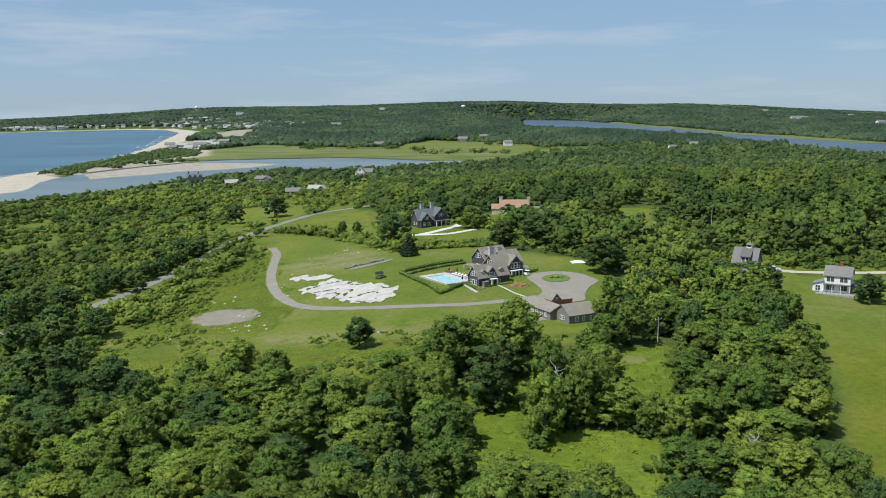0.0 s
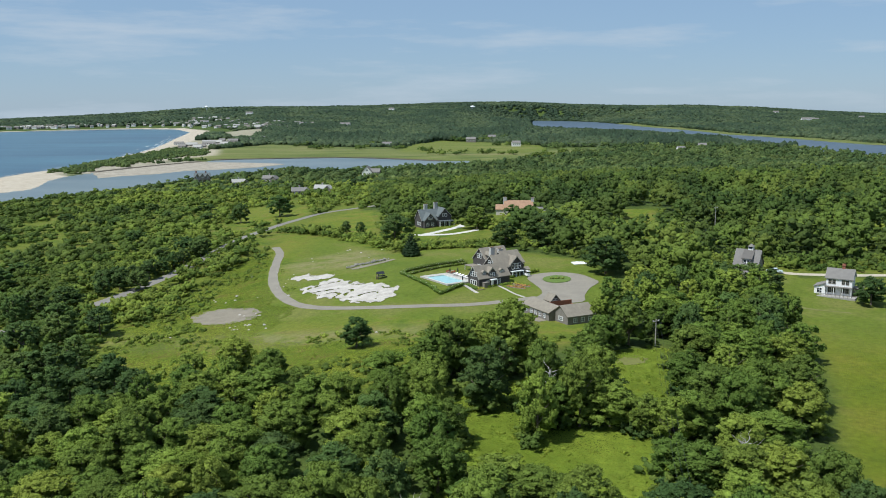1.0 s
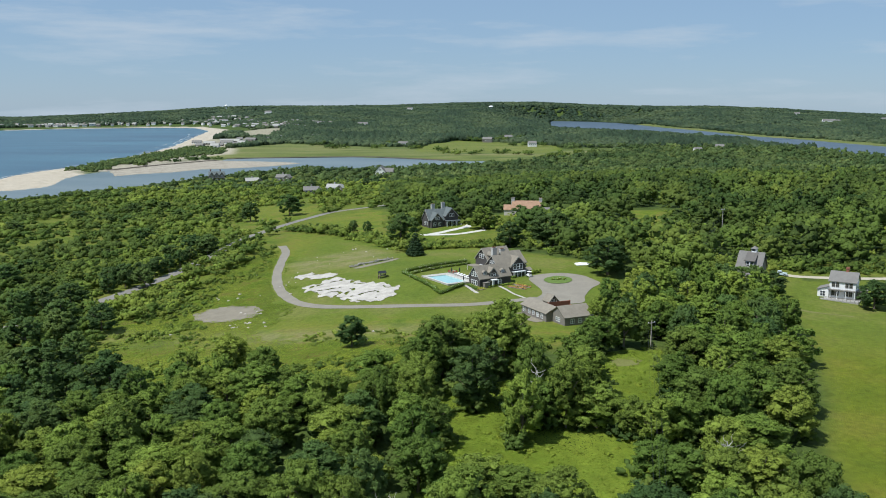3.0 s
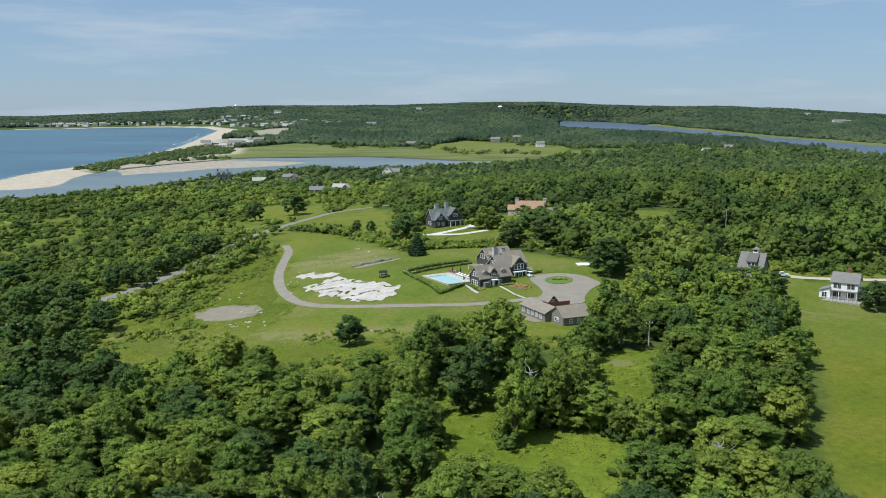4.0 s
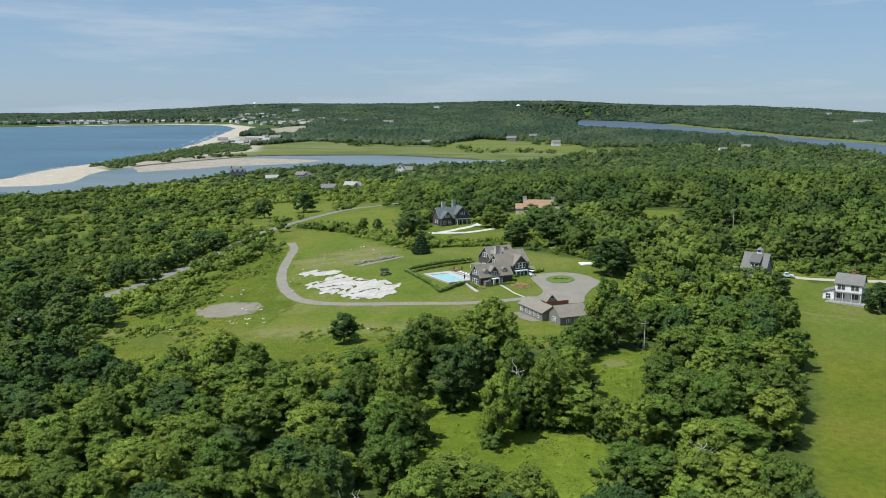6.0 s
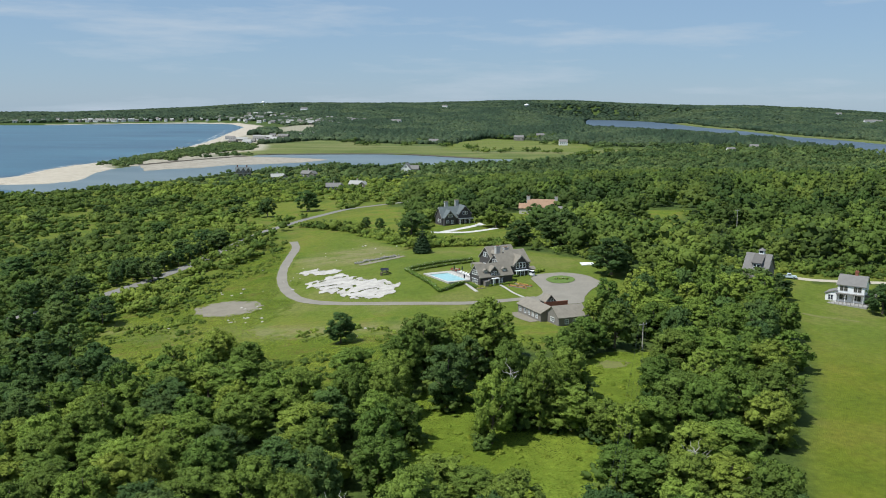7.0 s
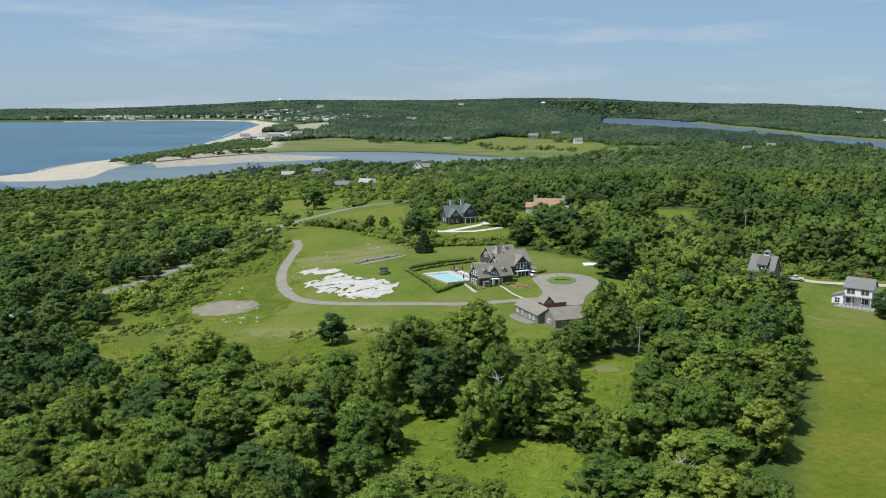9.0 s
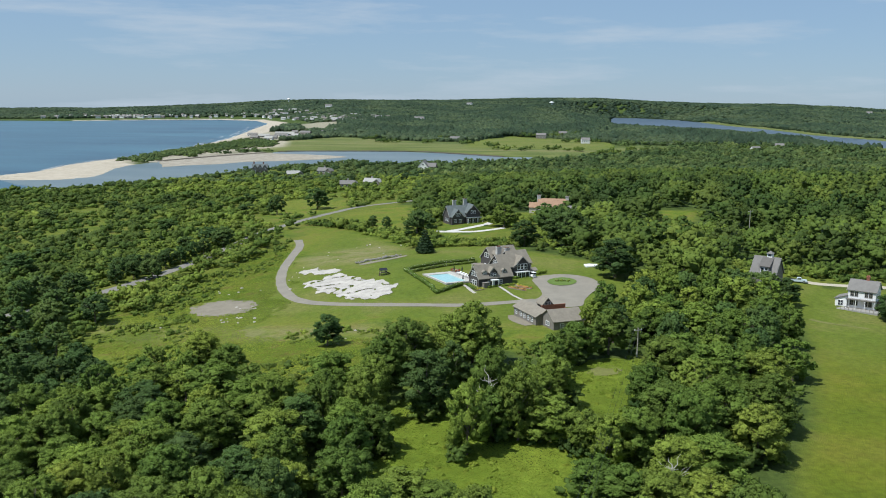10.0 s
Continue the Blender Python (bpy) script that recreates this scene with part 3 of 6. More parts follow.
def cards(rng, centres, radii, n, size, up=0.35, squash=0.85, heart=None, whole=0.52):
    """n leaf sprays on the skins of round tufts: bent little quads that face outwards and up."""
    pick = rng.choice(len(centres), n, p=radii**2 / (radii**2).sum())
    d = rng.normal(size=(n, 3))
    d[:, 2] = np.where(d[:, 2] < -0.3, -d[:, 2] * 0.6, d[:, 2])
    d /= np.linalg.norm(d, axis=1)[:, None]
    p = centres[pick] + d * radii[pick][:, None] * rng.uniform(0.74, 1.10, (n, 1)) * np.array([1, 1, squash])
    nrm = d + rng.normal(size=(n, 3)) * 0.55 + np.array([0, 0, up])
    nrm /= np.linalg.norm(nrm, axis=1)[:, None]
    t = np.cross(nrm, rng.normal(size=(n, 3)))
    t /= np.linalg.norm(t, axis=1)[:, None]
    b = np.cross(nrm, t)
    s = size * rng.uniform(0.6, 1.3, (n, 1))
    q = np.stack([p - t * s, p - b * s * 0.55 - nrm * s * 0.18, p + t * s, p + b * s * 0.55 - nrm * s * 0.18], 1)
    if heart is None:
        heart = np.array([0, 0, centres[:, 2].mean() * 0.7])
    return q.reshape(-1, 3), np.arange(4 * n).reshape(-1, 4), np.repeat(round_normals(p, heart, d, nrm, whole), 4, 0)


def clumps(rng, height, radius, count, base=0.3, even=0.0):
    """Centres and radii of the boughs that make one broad, uneven crown."""
    c, r = [], []
    lo, hi = height * base, height
    mid, half = (lo + hi) / 2, (hi - lo) / 2
    lean = rng.uniform(0, 6.28)
    for k in range(count):
        a = k * 2.4 + rng.uniform(-0.5, 0.5)
        u = 1 - 1.75 * (k + 0.5) / count
        s = math.sqrt(max(0.0, 1 - u * u))
        rr = radius * (rng.uniform(0.20, 0.40) if count > 12 else rng.uniform(0.32, 0.48)) * (1 - 0.15 * even)
        reach = (rng.uniform(0.55, 0.88) * (1 - even) + 0.84 * even) * (1 + 0.14 * math.cos(a - lean) + 0.10 * math.cos(3 * a + lean))
        c.append((math.cos(a) * s * (radius - rr * 0.6) * reach * 1.12, math.sin(a) * s * (radius - rr * 0.6) * reach * 1.12, mid + u * (half - rr * 0.55) * rng.uniform(0.80, 1.08)))
        r.append(rr)
    c.append((0, 0, mid))
    r.append(radius * 0.58)
    return np.array(c), np.array(r)


def tuft_spheres(rng, c, r, k, heart):
    """Small leafy tufts on the outer side of each bough."""
    out = c - heart
    out /= np.linalg.norm(out, axis=1)[:, None] + 1e-6
    d = rng.normal(size=(len(c), k, 3)) + 0.75 * out[:, None] + np.array([0, 0, 0.30])
    d /= np.linalg.norm(d, axis=2)[:, :, None]
    p = c[:, None] + d * (r[:, None, None] * rng.uniform(0.50, 0.84, (len(c), k, 1))) * np.array([1, 1, 0.8])
    return p.reshape(-1, 3), (r[:, None] * rng.uniform(0.30, 0.50, (len(c), k))).ravel()


def foliage(rng, height, radius, count, n, size, base, tufts_each, sub=0, whole=0.52, even=0.0, core=0.92):
    """Verts, leaf quads, core triangles and normals of one crown: boughs, tufts on the boughs, leaves on the tufts."""
    c, r = clumps(rng, height, radius, count, base, even)
    heart = np.array([0, 0, c[:, 2].mean() * 0.7])
    tc, tr = tuft_spheres(rng, c, r, tufts_each, heart)
    v, q, nm = cards(rng, np.concatenate([tc, c]), np.concatenate([tr, r * 0.55]), n, size, squash=0.78, heart=heart, whole=whole)
    iv, it = ICO[sub]
    bc, br = np.concatenate([tc, c]), np.concatenate([tr * core, r * 0.62])
    blobs = (iv[None] * (br[:, None, None] * rng.uniform(0.60, 1.22, (len(bc), len(iv), 1))) * np.array([1, 1, 0.80]) + bc[:, None]).reshape(-1, 3)
    dirs = np.tile(iv, (len(bc), 1))
    tf = (it[None] + (np.arange(len(bc)) * len(iv))[:, None, None]).reshape(-1, 3) + len(v)
    return np.concatenate([v, blobs]), q, tf, np.concatenate([nm, round_normals(blobs, heart, dirs, dirs, whole)])


def crown_mesh(name, rng, height, radius, count, n, size, material, base=0.3, tufts_each=6, core=0.6):
    v, q, t, nm = foliage(rng, height, radius, count, n, size, base, tufts_each, core=core)
    return arrays(name, v, q, t, material, normals=nm)


def tube(points, radii, sides=7):
    """Verts and faces of a tapered limb through points."""
    pts = [Vector(p) for p in points]
    v, f = [], []
    for k, p in enumerate(pts):
        d = (pts[min(k + 1, len(pts) - 1)] - pts[max(k - 1, 0)]).normalized()
        a = d.orthogonal().normalized()
        b = d.cross(a)
        for s in range(sides):
            w = 2 * math.pi * s / sides
            v.append(p + (a * math.cos(w) + b * math.sin(w)) * radii[k])
    for k in range(len(pts) - 1):
        for s in range(sides):
            f.append((k * sides + s, k * sides + (s + 1) % sides, (k + 1) * sides + (s + 1) % sides, (k + 1) * sides + s))
    f.append([(len(pts) - 1) * sides + s for s in range(sides)])
    return v, f


def trunk_mesh(name, rng, height, radius):
    v, f = [], []

    def add(pts, rad, sides=7):
        a, b = tube(pts, rad, sides)
        o = len(v)
        v.extend(a)
        f.extend([tuple(i + o for i in q) for q in b])

    h = height
    add([(0, 0, -0.8), (0.02, 0, 0.3), (0.1, 0.05, h * 0.25), (0.0, 0.1, h * 0.5), (0.1, 0, h * 0.8)], [h * 0.034, h * 0.026, h * 0.020, h * 0.014, h * 0.004])
    for k in range(6):
        a = k * 1.05 + rng.uniform(0, 0.6)
        z = h * rng.uniform(0.24, 0.5)
        e = radius * rng.uniform(0.5, 0.8)
        add([(0.05, 0.03, z), (math.cos(a) * e * 0.5, math.sin(a) * e * 0.5, z + h * 0.12), (math.cos(a) * e, math.sin(a) * e, z + h * 0.26)], [h * 0.010, h * 0.007, h * 0.002], 5)
    me = bpy.data.meshes.new(name)
    me.from_pydata([tuple(p) for p in v], [], f)
    me.materials.append(BARK)
    me.update()
    return me


def tree_kind(seed, height, radius, count, n, size, material, base=0.3, core=0.6):
    rng = np.random.default_rng(seed)
    return dict(h=height, r=radius, crown=crown_mesh("crown", rng, height, radius, count, n, size, material, base, 6, core), trunk=trunk_mesh("trunk", rng, height, radius))


TALL = [tree_kind(11 + k, 12.0, 5.5, 40 + 5 * (k % 3), 10500, 0.20, LEAF, -0.05, 0.56) for k in range(6)]
DARK = [tree_kind(31 + k, 12.0, 5.0, 40, 10000, 0.20, LEAF_DARK, -0.08, 0.56) for k in range(3)]
SHADE = [tree_kind(71 + k, 11.0, 5.5, 24, 2900, 0.32, LEAF_DARK, -0.05, 0.74) for k in range(3)]
MIDDLE = [tree_kind(51 + k, 11.0, 5.5, 24, 2900, 0.32, LEAF, -0.05, 0.74) for k in range(5)]


def plant(kind, x, y, height, radius, turn, label, category="tree", name="tree", group="", sink=0.0):
    root = new(name)
    root.empty_display_size = 0.5
    root.matrix_world = pose(x, y, float(land(x, y)) - sink, 0, 0, turn) @ Matrix.Diagonal((radius / kind["r"], radius / kind["r"], height / kind["h"], 1))
    for n in ("trunk", "crown"):
        ob = new(n, kind[n])
        ob.parent = root
    return tagged(root, label, category, group)


FRONT = [(14.5, 194.3, 16.5, 7.6), (0.7, 190.7, 13.5, 6.6), (7.5, 170.4, 13, 5.5), (-3.3, 185.8, 11, 5), (-12.9, 179.6, 10, 6), (19.4, 173.2, 13, 4),
         (16.7, 153.6, 13.5, 4), (31.4, 178.4, 11, 4.5), (25.3, 160.6, 14, 4.5), (20.4, 160.4, 9.5, 3.6), (0.4, 152.7, 9, 4), (-4.1, 151.7, 11, 4.5), (-15.9, 148.9, 10, 6), (-9.7, 134.6, 7, 4)]
WEST = [(-41, 196.8, 9, 4.5), (-51.8, 208.5, 10, 5), (-39.3, 182.8, 9, 6), (-26.8, 171, 9, 6), (-72, 193.5, 9, 5), (-53.5, 184.2, 9, 5),
        (-100, 213.5, 10, 7), (-106.8, 212, 9, 6), (-82.8, 195.2, 9, 5)]
EAST = [(38, 211, 9, 5), (34.4, 203, 9, 4), (56.5, 228, 10, 5), (58.8, 236.8, 10, 6), (68.5, 231.8, 11, 7), (76, 226.7, 11, 6),
        (90.4, 252.2, 9.5, 6), (84.2, 266.2, 11, 7), (96, 279, 10.3, 7), (103, 279.5, 8.5, 5), (88.5, 284, 9.5, 6), (56, 197, 11, 6), (59.9, 200.2, 11, 6), (66.1, 190.1, 12, 7), (74.9, 190.9, 11, 7)]
EDGE = [(74.6, 174.1, 11, 6), (52, 178, 10, 5), (54.5, 167.1, 11, 6), (62.6, 165.3, 12, 7), (69.1, 159, 10, 5), (47.9, 155.9, 9, 5), (53.2, 145.2, 9, 5),
        (59.1, 146, 9, 6), (43.5, 153, 9, 4.5), (39.8, 136.7, 8, 4.5), (43.5, 134.7, 8, 5), (50.1, 133.1, 8, 5), (56.3, 133.6, 8, 5), (39.5, 157, 8, 3.5)]
GARDEN = [(54.2, 303, 13, 7.8), (40.5, 364.2, 15, 10.8), (23.3, 368.8, 10.5, 6), (-25.5, 402, 13, 8.0), (-51.7, 433.5, 6.5, 3), (-44, 428.6, 6.5, 2.8), (12.7, 425.2, 11, 7), (-102.7, 526.9, 13, 8.3),
          (-120.8, 503.9, 11.5, 6.2), (-23.4, 218.9, 8, 4), (47.5, 252, 11, 4.6), (43, 245, 7.5, 3.4), (130.9, 270, 9, 5), (32, 461, 6.5, 4.5), (41, 461, 6, 4.5)]
LOW = [(8.7, 131.4, 7, 6), (14, 129.6, 6, 5), (18.2, 127.4, 6, 4), (3.7, 125.7, 6, 4)]
SEAWARD = [(-129.5, 322, 7.5, 3.6), (-126, 330, 8, 3.8), (-123.5, 338.5, 8, 3.8), (-120.5, 347, 8, 3.6), (-118, 356.5, 7.5, 3.6), (-116.2, 365, 7.5, 3.5), (-114.8, 374, 7, 3.5), (-133.3, 299.2, 9, 6), (-138.6, 289.4, 10, 6), (-141.3, 279.7, 10, 5), (-107.6, 263.7, 9, 5.5), (-114.0, 250.9, 10, 6), (-121, 243, 10, 6), (-128.7, 337.9, 8, 5), (-117.8, 328.5, 8, 5), (-135.0, 336.6, 7, 5), (-121.1, 398.3, 8, 6), (-111.9, 389.6, 7, 5), (-197.9, 516.7, 5, 6), (-175.4, 541.5, 5, 5), (-141.6, 511.8, 6, 6), (-179.5, 340.5, 6, 6), (-181.4, 364.4, 5, 6), (-127.2, 385.2, 6, 5), (-121.6, 352.7, 7, 4),
           (-250, 485, 7, 6), (-235, 535, 6, 6), (-209, 514, 7, 6), (-216, 573, 6, 7), (-159, 439, 7, 6), (-198, 583, 6, 6), (-158, 564, 7, 6), (-112, 391, 9, 6), (-175, 333, 9, 7), (-122, 268, 10, 6)]
rng = np.random.default_rng(5)
stood = []
for group, label in ((FRONT, "full green broadleaf tree by the glade"), (WEST, "round green broadleaf tree at the meadow's edge"), (EAST, "dense green tree in the wood"),
                     (EDGE, "dense green tree beside the hay field"), (GARDEN, "large round dark green garden tree"), (LOW, "low spreading light green tree"), (SEAWARD, "dark round tree among the coastal bushes")):
    for k, (x, y, h, r) in enumerate(group):
        kinds = TALL if y < 240 else MIDDLE
        if group is GARDEN or (group is FRONT and k == 2):
            kinds = DARK if y < 380 else SHADE
        if group is GARDEN and ((x > 40 and y < 260) or abs(x - 12.7) < 0.1):
            kinds = MIDDLE
        if group is SEAWARD or (group is WEST and x < -70) or (group is EAST and y > 275):
            kinds = SHADE
        x -= 2.5 if group is EDGE else 0.0
        plant(kinds[int(rng.integers(len(kinds)))], x, y, h, r * 1.02, float(rng.uniform(0, 360)), label)
        stood.append((x, y, r))

CLEAR = [LAWN, GLADE, FIELD, FAR_FIELD, WEST_FIELD, PADDOCK]
BUILT = [(12, 296, 16), (30, 252, 14), (-6, 436, 14), (36, 478, 15), (-12, 408, 11), (0, 410, 11), (10, 414, 9), (-6, 422, 12), (106, 310, 10), (124, 281, 10), (-239, 840, 16), (-85, 886, 13), (-170, 820, 12), (-192, 792, 9), (-118, 688, 8), (-104, 714, 8), (40, 290, 20), (27, 212, 10)]


def free(x, y, margin=2.0):
    """Whether a tree may stand there."""
    x, y = np.asarray(x, float), np.asarray(y, float)
    ok = np.ones(x.shape, bool)
    for p in CLEAR:
        ok &= inside(p, x, y) < -margin
    for line, w in ((LANE, 4.3), (LANE[10:12], 7.5), (DRIVE, 5), (FARM_DRIVE, 4), (SHELL_A, 5), (SHELL_B, 5)):
        ok &= near_line(line, x, y) > w
    for a, b, r in BUILT:
        ok &= np.hypot(x - a, y - b) > r
    wet = np.maximum.reduce([inside(OCEAN, x, y), inside(ESTUARY, x, y), inside(LAGOON, x, y) + 41 * (x > 560) * (y < 3300) + 3 * (x < 560), inside(FAR_MEADOW, x, y), inside(BEACH, x, y), inside(MARSH, x, y), inside(SANDBAR, x, y), inside(PARK, x, y), inside(LOT, x, y), inside(SPIT, x, y)])
    return ok & (wet < -4)


def shore(x, y):
    """Distance from the inlet: low trees here keep the water in the camera's view."""
    return np.minimum(-inside(ESTUARY, x, y), -inside(OCEAN, x, y))


def scatter(rng, n, r0, r1, gap, bearing=36):
    """Even random places in the view's wedge, at least gap apart (a hash grid keeps it quick)."""
    a = np.radians(rng.uniform(-bearing, bearing, n))
    r = np.sqrt(rng.uniform(r0 * r0, r1 * r1, n))
    x, y = 6 + r * np.sin(a), r * np.cos(a)
    grid, out = {}, []
    for px, py in zip(x, y):
        i, j = int(px // gap), int(py // gap)
        near = [q for di in (-1, 0, 1) for dj in (-1, 0, 1) for q in grid.get((i + di, j + dj), ())]
        if all((px - u) ** 2 + (py - w) ** 2 > gap * gap for u, w in near):
            grid.setdefault((i, j), []).append((px, py))
            out.append((px, py))
    return np.array(out)


spots = scatter(rng, 9000, 108, 300, 7.4)
ok = free(spots[:, 0], spots[:, 1], 4.0) & ~low(spots[:, 0], spots[:, 1]) & ~((spots[:, 1] > 215) & scrubland(spots[:, 0], spots[:, 1]))
for x, y in spots[ok]:
    if any((x - a) ** 2 + (y - b) ** 2 < (r * 0.75 + 2.2) ** 2 for a, b, r in stood):
        continue
    least = 7.5 if x < -20 else 9.0
    h = float(rng.uniform(least, least + 3.2))
    kinds = TALL if y < 178 else MIDDLE
    if rng.random() < (0.5 if x < -75 else 0.2 if x < -20 else 0.12):
        kinds = DARK if y < 178 else SHADE
    plant(kinds[int(rng.integers(len(kinds)))], x, y, h, float(rng.uniform(4.2, 5.6)), float(rng.uniform(0, 360)), "dense green broadleaf tree in the wood", group="trees of the wood")


def wood(name, spots, heights, radii, count, n, size, tufts_each, material, label, seed, lo=0.0, sink=0.5, shift=None, whole=0.60, even=0.3):
    """Many crowns as one mesh; crowns that stand together share some of their tone."""
    rng = np.random.default_rng(seed)
    vs, qs, ts, tones, ns = [], [], [], [], []
    offv = 0
    z0 = land(spots[:, 0], spots[:, 1]) - sink
    for (x, y), z, h, r in zip(spots, z0, heights, radii):
        v, q, t, nm = foliage(rng, h, r, count, n, size * r / 5, lo, tufts_each, 0, whole, even)
        vs.append(v + (x, y, z))
        ns.append(nm)
        qs.append(q + offv)
        ts.append(t + offv)
        grove = 0.5 + 1.1 * noise.noise((x * 0.018, y * 0.011, seed))
        own = 0.40 * grove + 0.60 * rng.uniform(0, 1) + (shift(x, y) if shift else 0.0)
        tones.append(np.full(len(v), np.clip(own, 0, 1)))
        offv += len(v)
    me = arrays(name, np.concatenate(vs), np.concatenate(qs), np.concatenate(ts), material, np.concatenate(tones), normals=np.concatenate(ns))
    return tagged(new(name, me), label, "woods", kind="stuff")


def canopy(name, spots, heights, radii, tone, material, label, seed):
    """Distant crowns as small uneven domes, closed towards the ground, in one mesh."""
    rng = np.random.default_rng(seed)
    n, k = len(spots), 5
    a = rng.uniform(0, 6.28, (n, 1)) + np.arange(k) * 6.283 / k
    base = np.column_stack([spots, land(spots[:, 0], spots[:, 1]) - 0.5])
    rim = []
    for share, z in ((1.0, 0.0), (0.86, 0.62)):
        r = radii[:, None] * share * rng.uniform(0.7, 1.25, (n, k))
        rim.append(np.stack([np.cos(a) * r, np.sin(a) * r, heights[:, None] * z * rng.uniform(0.8, 1.2, (n, k))], -1))
        a = a + 0.5
    top = np.column_stack([rng.normal(size=(n, 2)) * radii[:, None] * 0.25, heights * rng.uniform(0.95, 1.15, n)])[:, None]
    v = np.concatenate(rim + [top], 1)
    nrm = v - np.array([0, 0, 1.0]) * (heights * 0.25)[:, None, None]
    nrm = nrm / np.linalg.norm(nrm, axis=2)[:, :, None] + rng.normal(size=v.shape) * 0.22
    nrm /= np.linalg.norm(nrm, axis=2)[:, :, None]
    i = np.arange(k)
    j = (i + 1) % k
    one_q = np.stack([i, j, k + j, k + i], -1)
    one_t = np.stack([k + i, k + j, np.full(k, 2 * k)], -1)
    off = (np.arange(n) * (2 * k + 1))[:, None, None]
    me = arrays(name, (v + base[:, None]).reshape(-1, 3), (one_q[None] + off).reshape(-1, 4), (one_t[None] + off).reshape(-1, 3), material, np.repeat(tone, 2 * k + 1), normals=nrm.reshape(-1, 3))
    return tagged(new(name, me), label, "woods", kind="stuff")


s = scatter(rng, 22000, 300, 760, 12.8)
s = s[free(s[:, 0], s[:, 1], 3.5) & ~scrubland(s[:, 0], s[:, 1]) & ~low(s[:, 0], s[:, 1])]
s = s[[all((x - a) ** 2 + (y - b) ** 2 > (r + 3) ** 2 for a, b, r in stood) for x, y in s]]
big = rng.uniform(0, 1, len(s))
cap = np.clip(0.022 * shore(s[:, 0], s[:, 1]) + 2.5, 3, 15)
wood("woods", s, np.minimum(6.5 + 10.0 * big, cap), 6.2 + 4.0 * big, 14, 440, 0.24, 4, LEAF_WOODS, "dense green summer woods behind the houses", 71, -0.05, 0.5, None, 0.62, 0.35)
s = scatter(rng, 14000, 285, 470, 5.4)
s = s[free(s[:, 0], s[:, 1], 1.0) & ~scrubland(s[:, 0], s[:, 1]) & ~low(s[:, 0], s[:, 1]) & (near_line(FARM_DRIVE, s[:, 0], s[:, 1]) > 6)]
big = rng.random(len(s)) ** 2
wood("undergrowth", s, 1.6 + 3.4 * big, 2.6 + 1.8 * big, 4, 40, 0.48, 2, LEAF_SCRUB, "green bushes between the trees of the wood", 84, 0.0, 0.3)
s = scatter(rng, 24000, 760, 1500, 15.5)
s = s[free(s[:, 0], s[:, 1])]
cap = np.clip(0.022 * shore(s[:, 0], s[:, 1]) + 1.0, 1.6, 11)
wood("woods", s, np.minimum(5 + 9 * rng.random(len(s)) ** 1.5, cap), rng.uniform(6.5, 12, len(s)), 6, 90, 0.42, 2, LEAF_FAR_HAZED, "green woods round the inlet", 72, 0.05, 0.5, None, 0.74, 0.6)
n = 92000
r = 1480 * (4850 / 1480) ** rng.uniform(0, 1, n) ** 0.80
a = np.radians(rng.uniform(-33, 35, n))
s = np.stack([6 + r * np.sin(a), r * np.cos(a)], -1)
grove = np.array([noise.noise((x * 0.0075, y * 0.0042, 5.0)) + 0.5 * noise.noise((x * 0.024, y * 0.014, 8.0)) for x, y in s])
ok = free(s[:, 0], s[:, 1]) & ((inside(OCEAN, s[:, 0], s[:, 1]) < -120) | (s[:, 1] < 2300)) & (rng.uniform(0, 1, n) < 0.80 - 0.5 * grove)
s, r, grove = s[ok], r[ok], grove[ok]
tall = np.clip(0.5 + 0.9 * grove, 0, 1)
near_ = np.interp(r, [1500, 2600, 4600], [1.0, 0.7, 0.25])
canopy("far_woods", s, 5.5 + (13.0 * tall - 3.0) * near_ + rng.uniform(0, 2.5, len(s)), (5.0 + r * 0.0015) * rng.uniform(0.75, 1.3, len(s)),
       np.clip(0.5 - 0.9 * grove + rng.uniform(-0.25, 0.25, len(s)), 0, 1), LEAF_HAZE_TINT, "green woods on the far hills, haze put into their leaf colour", 73)
# single trees on the far meadow
mids = np.array([(-204, 1430), (-225, 1450), (-253, 1540), (-146, 1435), (-84, 1440), (3, 1285), (48, 1290), (87, 1265), (102, 1205), (124, 1205), (-21, 1280), (-41, 1375), (150, 1290), (180, 1300), (503, 1725), (512, 1745), (495, 1760)])
s = np.concatenate([np.repeat(mids, 6, 0) + rng.normal(size=(len(mids) * 6, 2)) * (8, 18)] +
                   [np.array((x, y)) + np.column_stack([rng.uniform(-34, 34, 14), rng.uniform(12, 50, 14)]) for x, y in ((106, 1500), (75, 1727), (34, 1672), (-111, 1510), (-228, 1744), (-302, 1774), (278, 1520), (336, 1318))])
wood("far_trees", s, rng.uniform(4, 9, len(s)) + 4 * (s[:, 1] > 1640), rng.uniform(4, 8, len(s)) + 2 * (s[:, 1] > 1640), 5, 60, 0.5, 2, LEAF_WOODS, "scattered green trees on the far meadow", 76, 0.05)

# dark beach scrub along the spit
s = np.column_stack([rng.uniform(-475, -345, 5200), rng.uniform(950, 1510, 5200)])
fray = np.array([noise.noise((x * 0.05, y * 0.02, 3.0)) for x, y in s])
s = s[(inside(SPIT, s[:, 0], s[:, 1]) > 3 + 9 * fray)][:1000]
wood("spit_scrub", s, 1.8 + 2.6 * rng.random(len(s)) ** 2, rng.uniform(4.0, 7.0, len(s)), 4, 24, 0.5, 1, LEAF_FAR_HAZED, "dark green beach scrub along the sand spit", 79, 0.0, 0.4)

